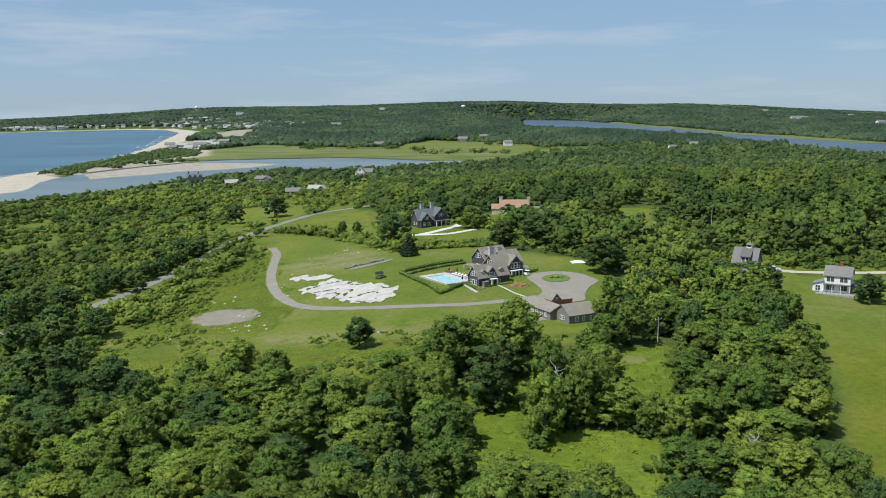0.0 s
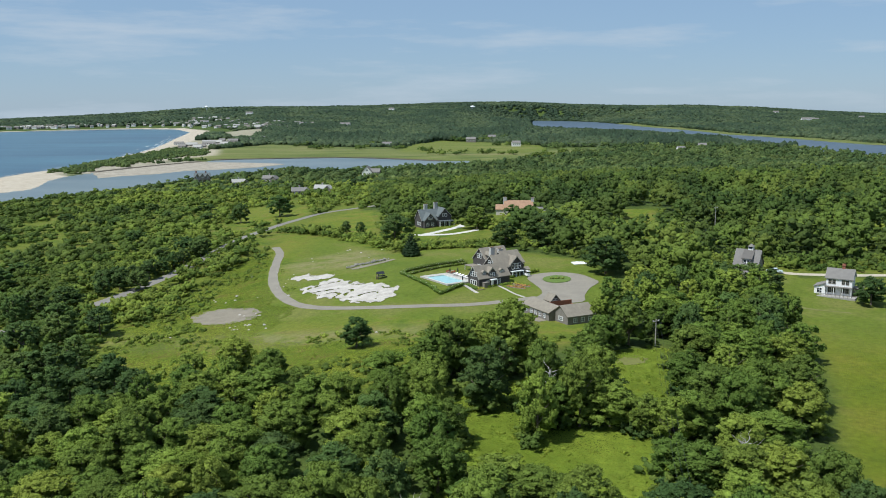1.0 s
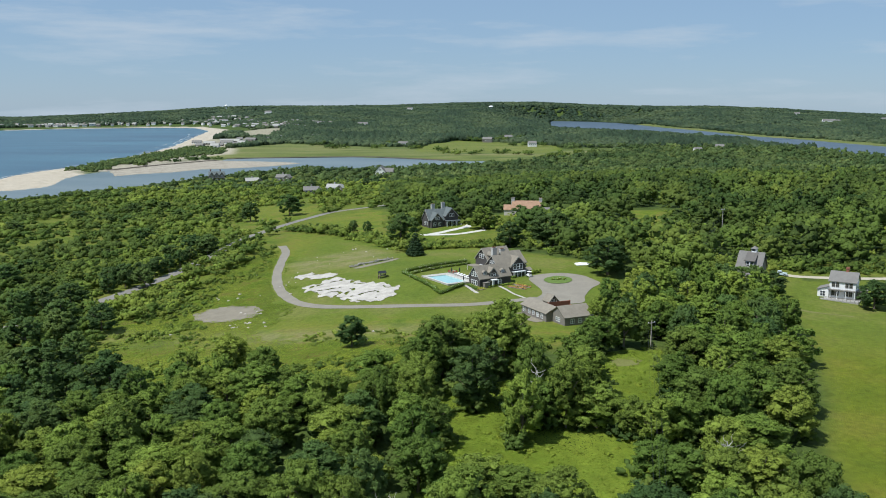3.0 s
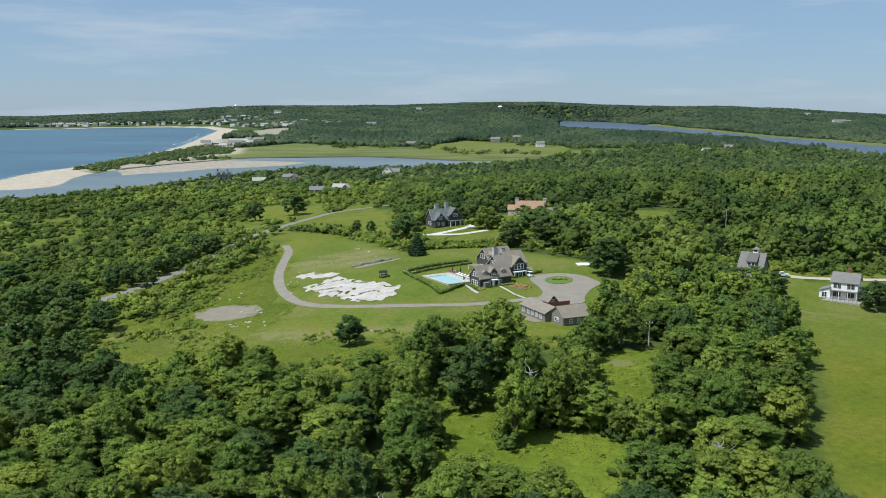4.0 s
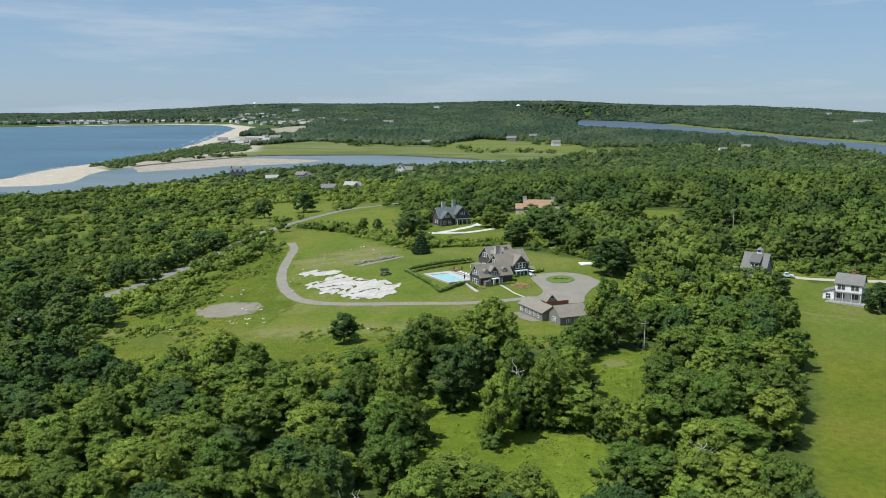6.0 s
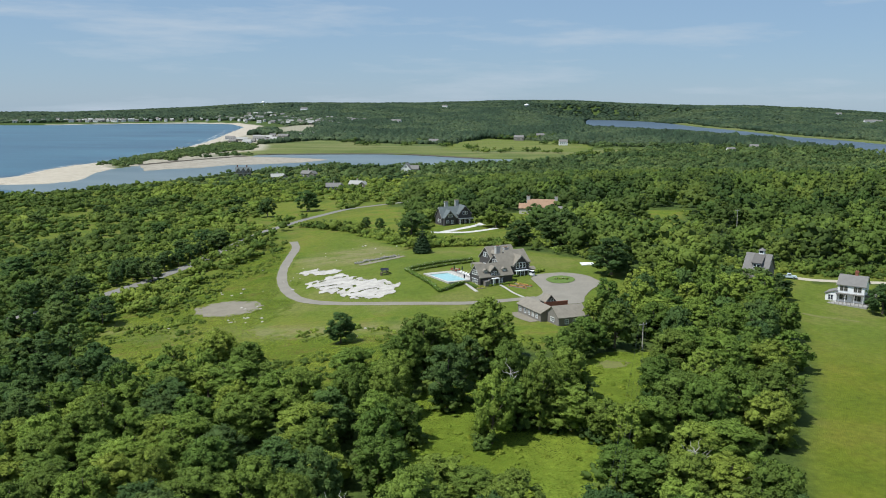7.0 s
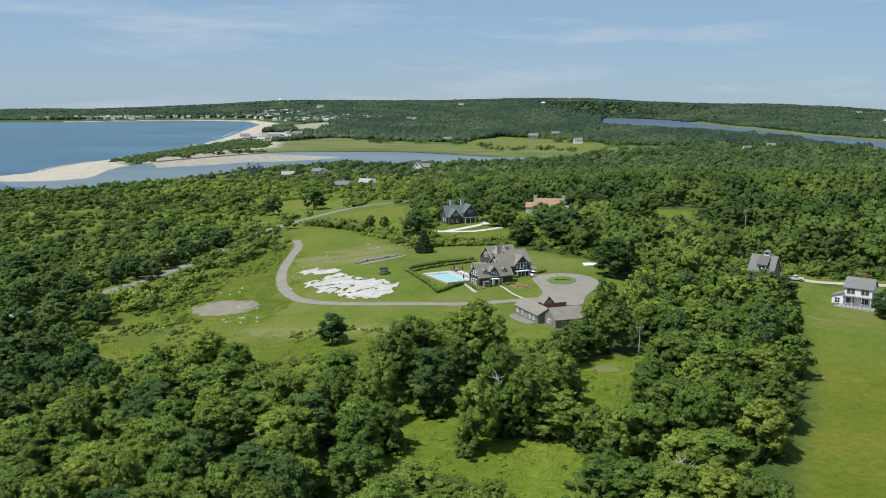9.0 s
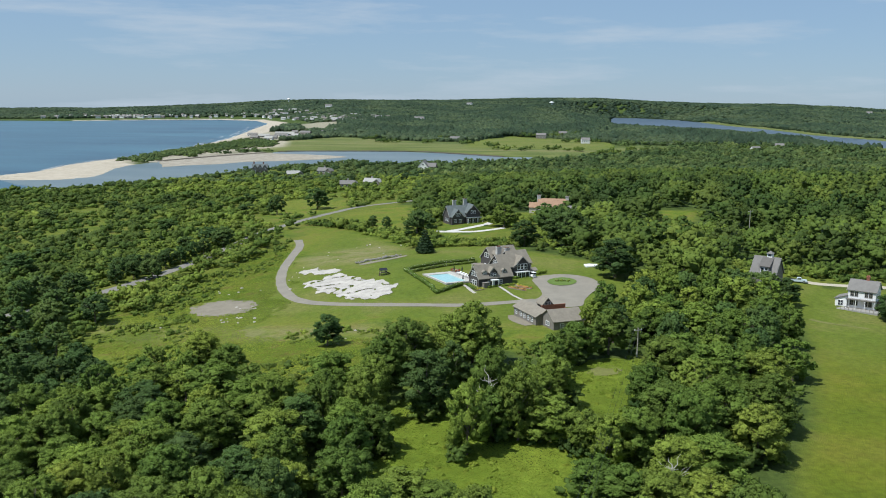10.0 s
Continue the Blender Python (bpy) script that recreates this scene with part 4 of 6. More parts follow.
# undergrowth round the feet of the nearer trees, and hummocks in the rough meadow
feet = np.array([(x + math.cos(a) * r * q, y + math.sin(a) * r * q) for x, y, r in stood if y < 262 for a, q in zip(rng.uniform(0, 6.28, 5), rng.uniform(0.35, 1.0, 5))])
feet = feet[(inside(FIELD, feet[:, 0], feet[:, 1]) < 2.5) & (near_line(DRIVE, feet[:, 0], feet[:, 1]) > 4) & (np.hypot(feet[:, 0] - 30, feet[:, 1] - 250) > 13) & (np.hypot(feet[:, 0] + 23, feet[:, 1] - 219) > 6)]
big = rng.random(len(feet))
s = scatter(rng, 9000, 104, 300, 4.4)
s = s[free(s[:, 0], s[:, 1], 3.0) & ~low(s[:, 0], s[:, 1]) & ~((s[:, 1] > 215) & scrubland(s[:, 0], s[:, 1]))]
big = rng.random(len(s))
wood("undergrowth", s, 1.2 + 2.4 * big, 2.0 + 1.2 * big, 3, 50, 0.42, 2, LEAF_WOODS, "dark green bushes on the floor of the wood", 86, -0.1, 0.2)
big = rng.random(len(feet))
wood("undergrowth", feet, 1.6 + 3.0 * big, 1.6 + 1.4 * big, 5, 110, 0.42, 3, LEAF_WOODS, "green bushes and vines at the trees' feet", 77, -0.1, 0.2)
s = scatter(rng, 24000, 170, 420, 2.6)
s = s[(inside(LAWN, s[:, 0], s[:, 1]) > 0) & ((s[:, 1] + 0.25 * s[:, 0] < 232) | (s[:, 0] < -74)) & (inside(PAD, s[:, 0], s[:, 1]) < -2) & (near_line(DRIVE, s[:, 0], s[:, 1]) > 4)]
lump = np.array([noise.noise((x * 0.06, y * 0.04, 2.0)) for x, y in s])
s = s[lump > -0.02]
big = rng.random(len(s)) ** 3
wood("meadow_shrubs", s, 0.35 + 0.8 * big, 1.5 + 1.4 * big, 4, 44, 0.5, 2, LEAF_SCRUB, "low green hummocks of herbs in the rough meadow", 78, -0.1, 0.15)

# the thicket on the seaward side, and shrubs in front of the houses
def thin(p):
    """Between the hedgerow and the lane there is mostly grass."""
    x, y = p[:, 0], p[:, 1]
    grassy = (x > -92) & (x < 30) & (y > 372) & (y < 520) & (near_line(HEDGEROW, x, y) > 6.5)
    return grassy & (np.array([noise.noise((a * 0.07, b * 0.05, 1.0)) for a, b in p]) < 0.22)


def thicket_tone(x, y):
    """Tone shift, fitted to the camera's view: darker away from the lane, towards the shore."""
    return 0.10 - 0.36 * max(float(step(-118, -165, x)) * float(step(620, 500, y)), float(step(-0.38, -0.48, x / max(y, 1.0))))


def open_grass(p):
    """Glades in the thicket."""
    return np.array([noise.noise((x * 0.022, y * 0.013, 4.0)) + 0.35 * noise.noise((x * 0.08, y * 0.05, 9.0)) for x, y in p]) > 0.47


s = scatter(rng, 44000, 170, 420, 2.8)
s = s[free(s[:, 0], s[:, 1], 0.5) & (near_line(FARM_DRIVE, s[:, 0], s[:, 1]) > 6) & (scrubland(s[:, 0], s[:, 1]) | low(s[:, 0], s[:, 1]))]
s = s[~open_grass(s) & ~thin(s)]
big = rng.random(len(s)) ** 4
wood("scrub", s, 1.3 + rng.uniform(0, 1.0, len(s)) + 4.5 * big, 2.3 + rng.uniform(0, 1.5, len(s)) + 1.6 * big, 5, 46, 0.46, 1, LEAF_SCRUB, "light green coastal thicket of bushes", 74, 0.0, 0.3, thicket_tone)
s = scatter(rng, 30000, 420, 800, 5.6)
s = s[free(s[:, 0], s[:, 1], 0.5) & (scrubland(s[:, 0], s[:, 1]) | low(s[:, 0], s[:, 1]))]
s = s[~open_grass(s) & ~thin(s)]
big = rng.random(len(s)) ** 3
wood("scrub", s, 1.3 + rng.uniform(0, 1.5, len(s)) + 4.5 * big, 3.4 + rng.uniform(0, 2, len(s)) + 2.4 * big, 4, 36, 0.48, 1, LEAF_SCRUB, "light green coastal thicket of bushes", 75, 0.0, 0.3, thicket_tone)

# the thick hedgerow between the lawn and the lane
s = np.concatenate([resample(HEDGEROW, 1.7) + np.array([a, b]) for a, b in ((0, 0), (1.6, 2.8), (-1.4, -2.4), (2.5, 5.5))])
s = s + rng.normal(size=s.shape) * 0.7
big = rng.random(len(s)) ** 2
wood("hedgerow", s, 1.5 + 1.8 * big, 1.7 + 1.2 * big, 5, 70, 0.46, 2, LEAF_SCRUB, "thick green hedgerow at the edge of the lawn", 85, 0.0, 0.2)
# bushes that lean over the lane
s = resample([(-110.5, 352), (-108, 370), (-105.0, 388), (-101.0, 402), (-99.5, 414)], 1.9)
s = s[rng.random(len(s)) < 0.85] + rng.normal(size=(1, 2)) * 0.3
s = s + rng.normal(size=s.shape) * 0.8
wood("lane_bushes", s, rng.uniform(1.8, 4.2, len(s)), rng.uniform(1.8, 2.9, len(s)), 6, 90, 0.45, 3, LEAF_SCRUB, "green bushes leaning over the lane's edge", 83, 0.0, 0.2)


def tufts(name, poly, n, size, material, label, seed, avoid=(), ragged=2.0):
    """Rank grass and herbs as little sprays close to the ground."""
    rng = np.random.default_rng(seed)
    p = np.array(poly)
    xy = np.column_stack([rng.uniform(p[:, 0].min(), p[:, 0].max(), n), rng.uniform(p[:, 1].min(), p[:, 1].max(), n)])
    fray = np.array([noise.noise((x * 0.07, y * 0.06, seed + 0.5)) + 0.4 * noise.noise((x * 0.4, y * 0.3, seed)) for x, y in xy])
    ok = inside(poly, xy[:, 0], xy[:, 1]) > 1.0 + ragged * fray
    for q in avoid:
        ok &= q(xy[:, 0], xy[:, 1])
    xy = xy[ok]
    lump = np.array([noise.noise((x * 0.25, y * 0.2, seed)) for x, y in xy])
    c = np.column_stack([xy, land(xy[:, 0], xy[:, 1]) + 0.04 + 0.14 * np.clip(lump + 0.2, 0, 1) + rng.uniform(0, 0.03, len(xy))])
    k = len(c)
    nrm = rng.normal(size=(k, 3)) * 0.16 + np.array([0, 0, 1.0])
    nrm /= np.linalg.norm(nrm, axis=1)[:, None]
    t = np.cross(nrm, rng.normal(size=(k, 3)))
    t /= np.linalg.norm(t, axis=1)[:, None]
    bb = np.cross(nrm, t)
    sz = size * rng.uniform(0.5, 1.4, (k, 1))
    lean = nrm + np.array([0, 0, 1.2])
    lean /= np.linalg.norm(lean, axis=1)[:, None]
    v = np.stack([c - t * sz, c - bb * sz * 0.6, c + t * sz, c + bb * sz * 0.6], 1).reshape(-1, 3)
    me = arrays(name, v, np.arange(4 * k).reshape(-1, 4), np.zeros((0, 3), int), material, np.repeat(np.clip(0.5 + 0.7 * fray[ok] + rng.uniform(-0.12, 0.12, k), 0, 1), 4), normals=np.repeat(lean, 4, 0))
    return tagged(new(name, me), label, "grass", kind="stuff")


tufts("rank_grass", [(-4, 118), (48, 118), (50, 160), (56, 217), (44, 214), (30, 200), (0, 178)], 230000, 0.22, LEAF_GRASS, "lush bright green herbs and grass in the glade", 81)
s = scatter(rng, 9000, 110, 225, 2.4)
s = s[(inside(GLADE, s[:, 0], s[:, 1]) > -1.5) & (rng.random(len(s)) < 0.55)]
wood("glade_herbs", s, 0.25 + 0.5 * rng.random(len(s)) ** 2, rng.uniform(0.7, 1.5, len(s)), 4, 60, 0.55, 2, LEAF_GRASS, "knee-high bright green herbs in the glade", 87, -0.1, 0.1)
MEADOW = [(-104, 250), (-87, 216), (-66, 200), (-38, 196), (-16, 182), (-4, 205), (-8, 222), (-40, 236), (-58, 262), (-58, 285), (-66, 320), (-74, 372), (-86, 400), (-100, 330), (-94, 290), (-110, 275)]


def off_pad(x, y):
    fray = np.array([noise.noise((a * 0.35, b * 0.25, 6.0)) for a, b in zip(x, y)])
    return (inside(PAD, x, y) < 1.2 + 4.5 * fray) & (near_line(DRIVE, x, y) > 2.6)


tufts("meadow_grass", MEADOW, 150000, 0.24, LEAF_MEADOW, "tall yellow-green grass in the rough meadow", 82, (off_pad,), 14.0)

# ---------------------------------------------------------------- buildings


def boxes(*lots):
    """A bmesh of plain blocks (x0, x1, y0, y1, z0, z1)."""
    bm = bmesh.new()
    for x0, x1, y0, y1, z0, z1 in lots:
        m = Matrix.Translation(((x0 + x1) / 2, (y0 + y1) / 2, (z0 + z1) / 2)) @ Matrix.Diagonal((x1 - x0, y1 - y0, z1 - z0, 1))
        bmesh.ops.create_cube(bm, size=1, matrix=m)
    return bm


def stand(name, x, y, turn, label, category, group="", z=None):
    root = new(name)
    root.matrix_world = pose(x, y, float(land(x, y)) if z is None else z, 0, 0, turn)
    return tagged(root, label, category, group)


def block(root, u0, u1, v0, v1, eave, ridge, axis, wall, roof, foot=-1.6, over=0.35, ends=True):
    """Walls up to a gabled top and a roof with thickness; the ridge runs along axis 'u' or 'v'."""
    def at(a, b, z):
        return (a, b, z) if axis == "u" else (b, a, z)

    a0, a1, b0, b1 = (u0, u1, v0, v1) if axis == "u" else (v0, v1, u0, u1)
    bm_ = (b0 + b1) / 2
    v = [at(a0, b0, foot), at(a1, b0, foot), at(a1, b1, foot), at(a0, b1, foot), at(a0, b0, eave), at(a1, b0, eave), at(a1, b1, eave), at(a0, b1, eave), at(a0, bm_, ridge), at(a1, bm_, ridge)]
    f = [(0, 1, 5, 4), (2, 3, 7, 6), (1, 2, 6, 9, 5), (3, 0, 4, 8, 7)]
    if axis == "v":
        f = [q[::-1] for q in f]
    finish("wall", v, f, wall, root)
    k = (ridge - eave) / ((b1 - b0) / 2)
    lo = eave - over * k
    t = 0.2
    e = [at(a0 - over, b0 - over, lo), at(a1 + over, b0 - over, lo), at(a1 + over, bm_, ridge), at(a0 - over, bm_, ridge), at(a0 - over, b1 + over, lo), at(a1 + over, b1 + over, lo)]
    e = [(p, q, z + 0.03) for p, q, z in e] + [(p, q, z + 0.03 + t) for p, q, z in e]
    f = [(6, 7, 8, 9), (9, 8, 11, 10), (0, 3, 2, 1), (3, 4, 5, 2), (0, 1, 7, 6), (4, 10, 11, 5), (0, 6, 9, 3), (3, 9, 10, 4), (1, 2, 8, 7), (2, 5, 11, 8)]
    if axis == "v":
        f = [q[::-1] for q in f]
    r = finish("roof", e, f, roof, root)
    # pale trim boards along the gable ends
    if ends:
        for a in (a0 - over - 0.03, a1 + over + 0.03):
            for side in (b0 - over, b1 + over):
                tri = [at(a - 0.03, side, lo - 0.12), at(a + 0.03, side, lo - 0.12), at(a + 0.03, bm_, ridge - 0.12), at(a - 0.03, bm_, ridge - 0.12)]
                tri += [(p, q, z + 0.2) for p, q, z in tri]
                finish("verge_board", tri, [(0, 1, 2, 3), (4, 7, 6, 5), (0, 4, 5, 1), (1, 5, 6, 2), (2, 6, 7, 3), (3, 7, 4, 0)], TRIM, root)
    return r


def window(root, u, v, z, w, h, face, bars=1, glass=None, frame_mat=None):
    """A framed window on a wall; face is '-u', '+u', '-v' or '+v'."""
    s = 1 if face[0] == "+" else -1
    t = 0.10
    lots = [(-w / 2 - t, -w / 2 + 0.02, -h / 2 - t, h / 2 + t), (w / 2 - 0.02, w / 2 + t, -h / 2 - t, h / 2 + t), (-w / 2, w / 2, h / 2 - 0.02, h / 2 + t), (-w / 2, w / 2, -h / 2 - t, -h / 2 + 0.02)]
    lots += [(-w / 2 + w * (k + 1) / (bars + 1) - 0.05, -w / 2 + w * (k + 1) / (bars + 1) + 0.05, -h / 2, h / 2) for k in range(bars)]
    lots += [(-w / 2, w / 2, -0.04, 0.04)]

    def lay(lots, d0, d1):
        out = []
        for a0, a1, z0, z1 in lots:
            n0, n1 = sorted((s * d0, s * d1))
            out.append((u + a0, u + a1, v + n0, v + n1, z + z0, z + z1) if face[1] == "v" else (u + n0, u + n1, v + a0, v + a1, z + z0, z + z1))
        return boxes(*out)

    ob = part("window", lay(lots, 0.0, 0.10), frame_mat or WHITE, root, "white-framed window")
    part("pane", lay([(-w / 2, w / 2, -h / 2, h / 2)], 0.0, 0.045), glass or GLASS, ob)
    return ob


def chimney(root, u, v, z0, z1, w=1.2, d=0.9, material=None):
    mat = material or STONE
    ob = part("chimney", boxes((u - w / 2, u + w / 2, v - d / 2, v + d / 2, z0, z1), (u - w / 2 - 0.12, u + w / 2 + 0.12, v - d / 2 - 0.12, v + d / 2 + 0.12, z1 - 0.3, z1)), mat, root)
    for k in (-0.25, 0.25):
        part("flue", boxes((u + k * w - 0.14, u + k * w + 0.14, v - 0.14, v + 0.14, z1, z1 + 0.35)), CLAY, ob)
    return ob


def dormer(root, u, v0, depth, w, z0, h, rise, wall, roof, panes=2):
    """A gabled dormer that looks to -v from a roof; v0 is its front."""
    d = block(root, u - w / 2, u + w / 2, v0, v0 + depth, z0 + h, z0 + h + rise, "v", wall, roof, z0, 0.18)
    window(root, u, v0, z0 + h * 0.52, w * 0.62, h * 0.62, "-v", panes - 1)
    return d


TRIM = plain("weathered_trim", (0.40, 0.385, 0.35), 0.7, vary=0.12)
STONE = plain("chimney_stone", (0.45, 0.435, 0.405), 0.9, vary=0.2, scale=2, bump=0.4)
CLAY = plain("clay_flue", (0.32, 0.15, 0.09), 0.85)
BRICK = plain("red_brick", (0.27, 0.11, 0.07), 0.9, vary=0.25, scale=2.5, bump=0.3)
SLATE = plain("blue_grey_roof", (0.115, 0.132, 0.130), 0.85, vary=0.2, scale=0.8, bump=0.3)
GREYROOF = plain("grey_asphalt_roof", (0.185, 0.174, 0.160), 0.9, vary=0.15, scale=0.7, bump=0.2)
DARKROOF = plain("dark_asphalt_roof", (0.125, 0.115, 0.105), 0.9, vary=0.15, scale=0.7, bump=0.2)
TERRACOTTA = plain("orange_tile_roof", (0.32, 0.20, 0.125), 0.85, vary=0.22, scale=0.8, bump=0.4)
GREYSHINGLE = plain("silver_grey_shingle", (0.20, 0.18, 0.155), 0.9, vary=0.2, scale=1.5, bump=0.3)
LINEN = plain("white_cushion", (0.80, 0.79, 0.76), 0.9, vary=0.05)
TEAK = plain("weathered_teak", (0.26, 0.20, 0.15), 0.85)
BLACKCLOTH = plain("dark_canvas", (0.022, 0.026, 0.034), 0.9)
FLOWER = plain("orange_flowers", (0.42, 0.22, 0.08), 0.9, vary=0.4, scale=4)
YELLOW = plain("yellow_foliage", (0.30, 0.29, 0.035), 0.9, vary=0.3, scale=4)


def shingle_house():
    root = stand("shingle_house", 9.1, 286.7, 35, "large dark-shingled house with steep weathered grey-brown roofs", "house", z=-1.3)
    W, R = SHINGLE, ROOF
    # front wing
    block(root, 1.0, 13.8, 0, 6.2, 3.2, 6.8, "u", W, R)
    dormer(root, 3.6, 0.8, 2.2, 1.7, 3.9, 1.0, 0.5, W, R)
    dormer(root, 6.5, 0.15, 3.4, 3.0, 3.2, 1.6, 1.5, W, R, 2)
    dormer(root, 11.0, 0.8, 2.2, 1.7, 3.9, 1.0, 0.5, W, R)
    for v in (1.9, 3.1, 4.3):
        window(root, 1.0, v, 4.4, 0.9, 1.4, "-u", 0)
        window(root, 1.0, v, 1.5, 0.9, 1.5, "-u", 0)
    window(root, 9.3, 0, 1.5, 1.0, 1.4, "-v", 1)
    window(root, 4.6, 0, 1.5, 0.9, 1.2, "-v", 1)
    porch = part("porch_roof", boxes((5.2, 7.8, -1.5, 0, 2.35, 2.6)), WHITE, root, "flat white porch roof")
    for u in (5.4, 7.6):
        part("column", boxes((u - 0.12, u + 0.12, -1.4, -1.16, -0.4, 2.35)), WHITE, porch)
    part("door", boxes((5.9, 7.0, -0.06, 0, 0, 2.1)), WHITE, root, "white panelled entrance door")
    part("step", boxes((5.3, 7.7, -1.7, 0, -0.6, 0.02)), PAVING, root)
    # link block with its own gable to the garden
    block(root, 13.9, 21.0, 7.0, 14.6, 4.5, 8.1, "u", W, R)
    block(root, 9.0, 14.0, 5.5, 11.5, 3.0, 5.6, "u", W, R)
    for v in (10.1, 11.5):
        window(root, 13.9, v, 5.7, 0.9, 1.3, "-u", 0)
    # rear block
    block(root, 17.4, 28.0, 17.8, 25.8, 5.0, 8.9, "u", W, R)
    for v in (21.3, 22.7):
        window(root, 17.4, v, 6.2, 0.95, 1.5, "-u", 0)
    window(root, 17.4, 22.0, 2.2, 2.4, 1.6, "-u", 2)
    dormer(root, 19.2, 17.4, 3.2, 2.2, 5.6, 1.3, 0.9, W, R)
    # main block with its ridge to the far gable
    block(root, 19.5, 27.4, 9.0, 17.6, 4.9, 8.6, "u", W, R)
    # cross gable towards the court
    block(root, 18.9, 25.5, 6.9, 13.2, 4.4, 7.6, "v", W, R)
    for u in (20.8, 22.2, 23.6):
        window(root, u, 6.9, 4.2, 1.1, 1.8, "-v", 0)
    entry = part("porch_roof", boxes((19.4, 24.6, 5.4, 6.9, 2.45, 2.7)), WHITE, root, "white porch roof over the entrance")
    for u in (19.6, 21.2, 22.8, 24.4):
        part("column", boxes((u - 0.13, u + 0.13, 5.5, 5.76, -0.5, 2.45)), WHITE, entry)
    window(root, 22.0, 6.9, 1.3, 1.6, 1.9, "-v", 1)
    window(root, 26.5, 9.0, 3.6, 0.8, 1.2, "-v", 1)
    block(root, 25.6, 28.4, 7.2, 9.4, 2.4, 3.1, "u", W, R)
    window(root, 27.4, 14.4, 3.6, 1.0, 1.3, "+u", 1)
    # garden porch
    ver = part("veranda_roof", boxes((13.6, 17.4, 18.0, 26.0, 2.6, 2.85)), ROOF, root)
    for v in (18.2, 22.0, 25.8):
        part("post", boxes((13.75, 13.95, v - 0.1, v + 0.1, -0.8, 2.6)), WHITE, ver)
    chimney(root, 18.6, 16.2, 6.0, 9.9, 1.7, 1.2)
    chimney(root, 21.4, 15.2, 6.0, 9.4, 1.7, 1.2)
    part("bulkhead", boxes((2.0, 3.9, -1.6, -0.05, -0.6, 1.9), (1.9, 4.0, -1.7, -0.02, 1.9, 2.0)), GREYSHINGLE, root, "small grey shingled lean-to")


def carriage_house():
    root = stand("carriage_house", 22.0, 255.6, -63, "long low shingled garage building with a steep weathered roof", "garage", z=-1.9)
    W, R = GREYSHINGLE, ROOF
    # local u runs down the window front, v runs back to the court
    block(root, 0, 13.8, 0, 6.2, 2.6, 4.2, "u", W, R, ends=False)
    for u in (1.6, 4.6, 6.9, 9.2, 11.5):
        window(root, u, 0, 1.45, 1.0, 1.1, "-v", 1)
    block(root, 13.0, 20.2, 2.0, 11.0, 2.6, 5.0, "v", W, R, ends=False)
    window(root, 16.8, 2.0, 1.5, 1.9, 1.0, "-v", 2)
    for v in (4.5, 7.0, 9.5):
        window(root, 20.2, v, 1.4, 1.0, 1.1, "+u", 1)
    block(root, 0.8, 4.2, 7.0, 9.9, 3.5, 5.1, "u", SHINGLE, R, ends=False)
    for v in (7.9, 9.0):
        window(root, 4.2, v, 3.5, 0.7, 1.1, "+u", 0)
    part("garage_wall", boxes((4.3, 4.6, 6.3, 14.0, -1, 3.3), (4.6, 13.0, 13.7, 14.0, -1, 2.2)), BRICK, root, "red brick court wall")
    part("court_paving", boxes((5.8, 13.0, 6.25, 13.7, -1, 0.12)), BRICK, root, "red brick paving")


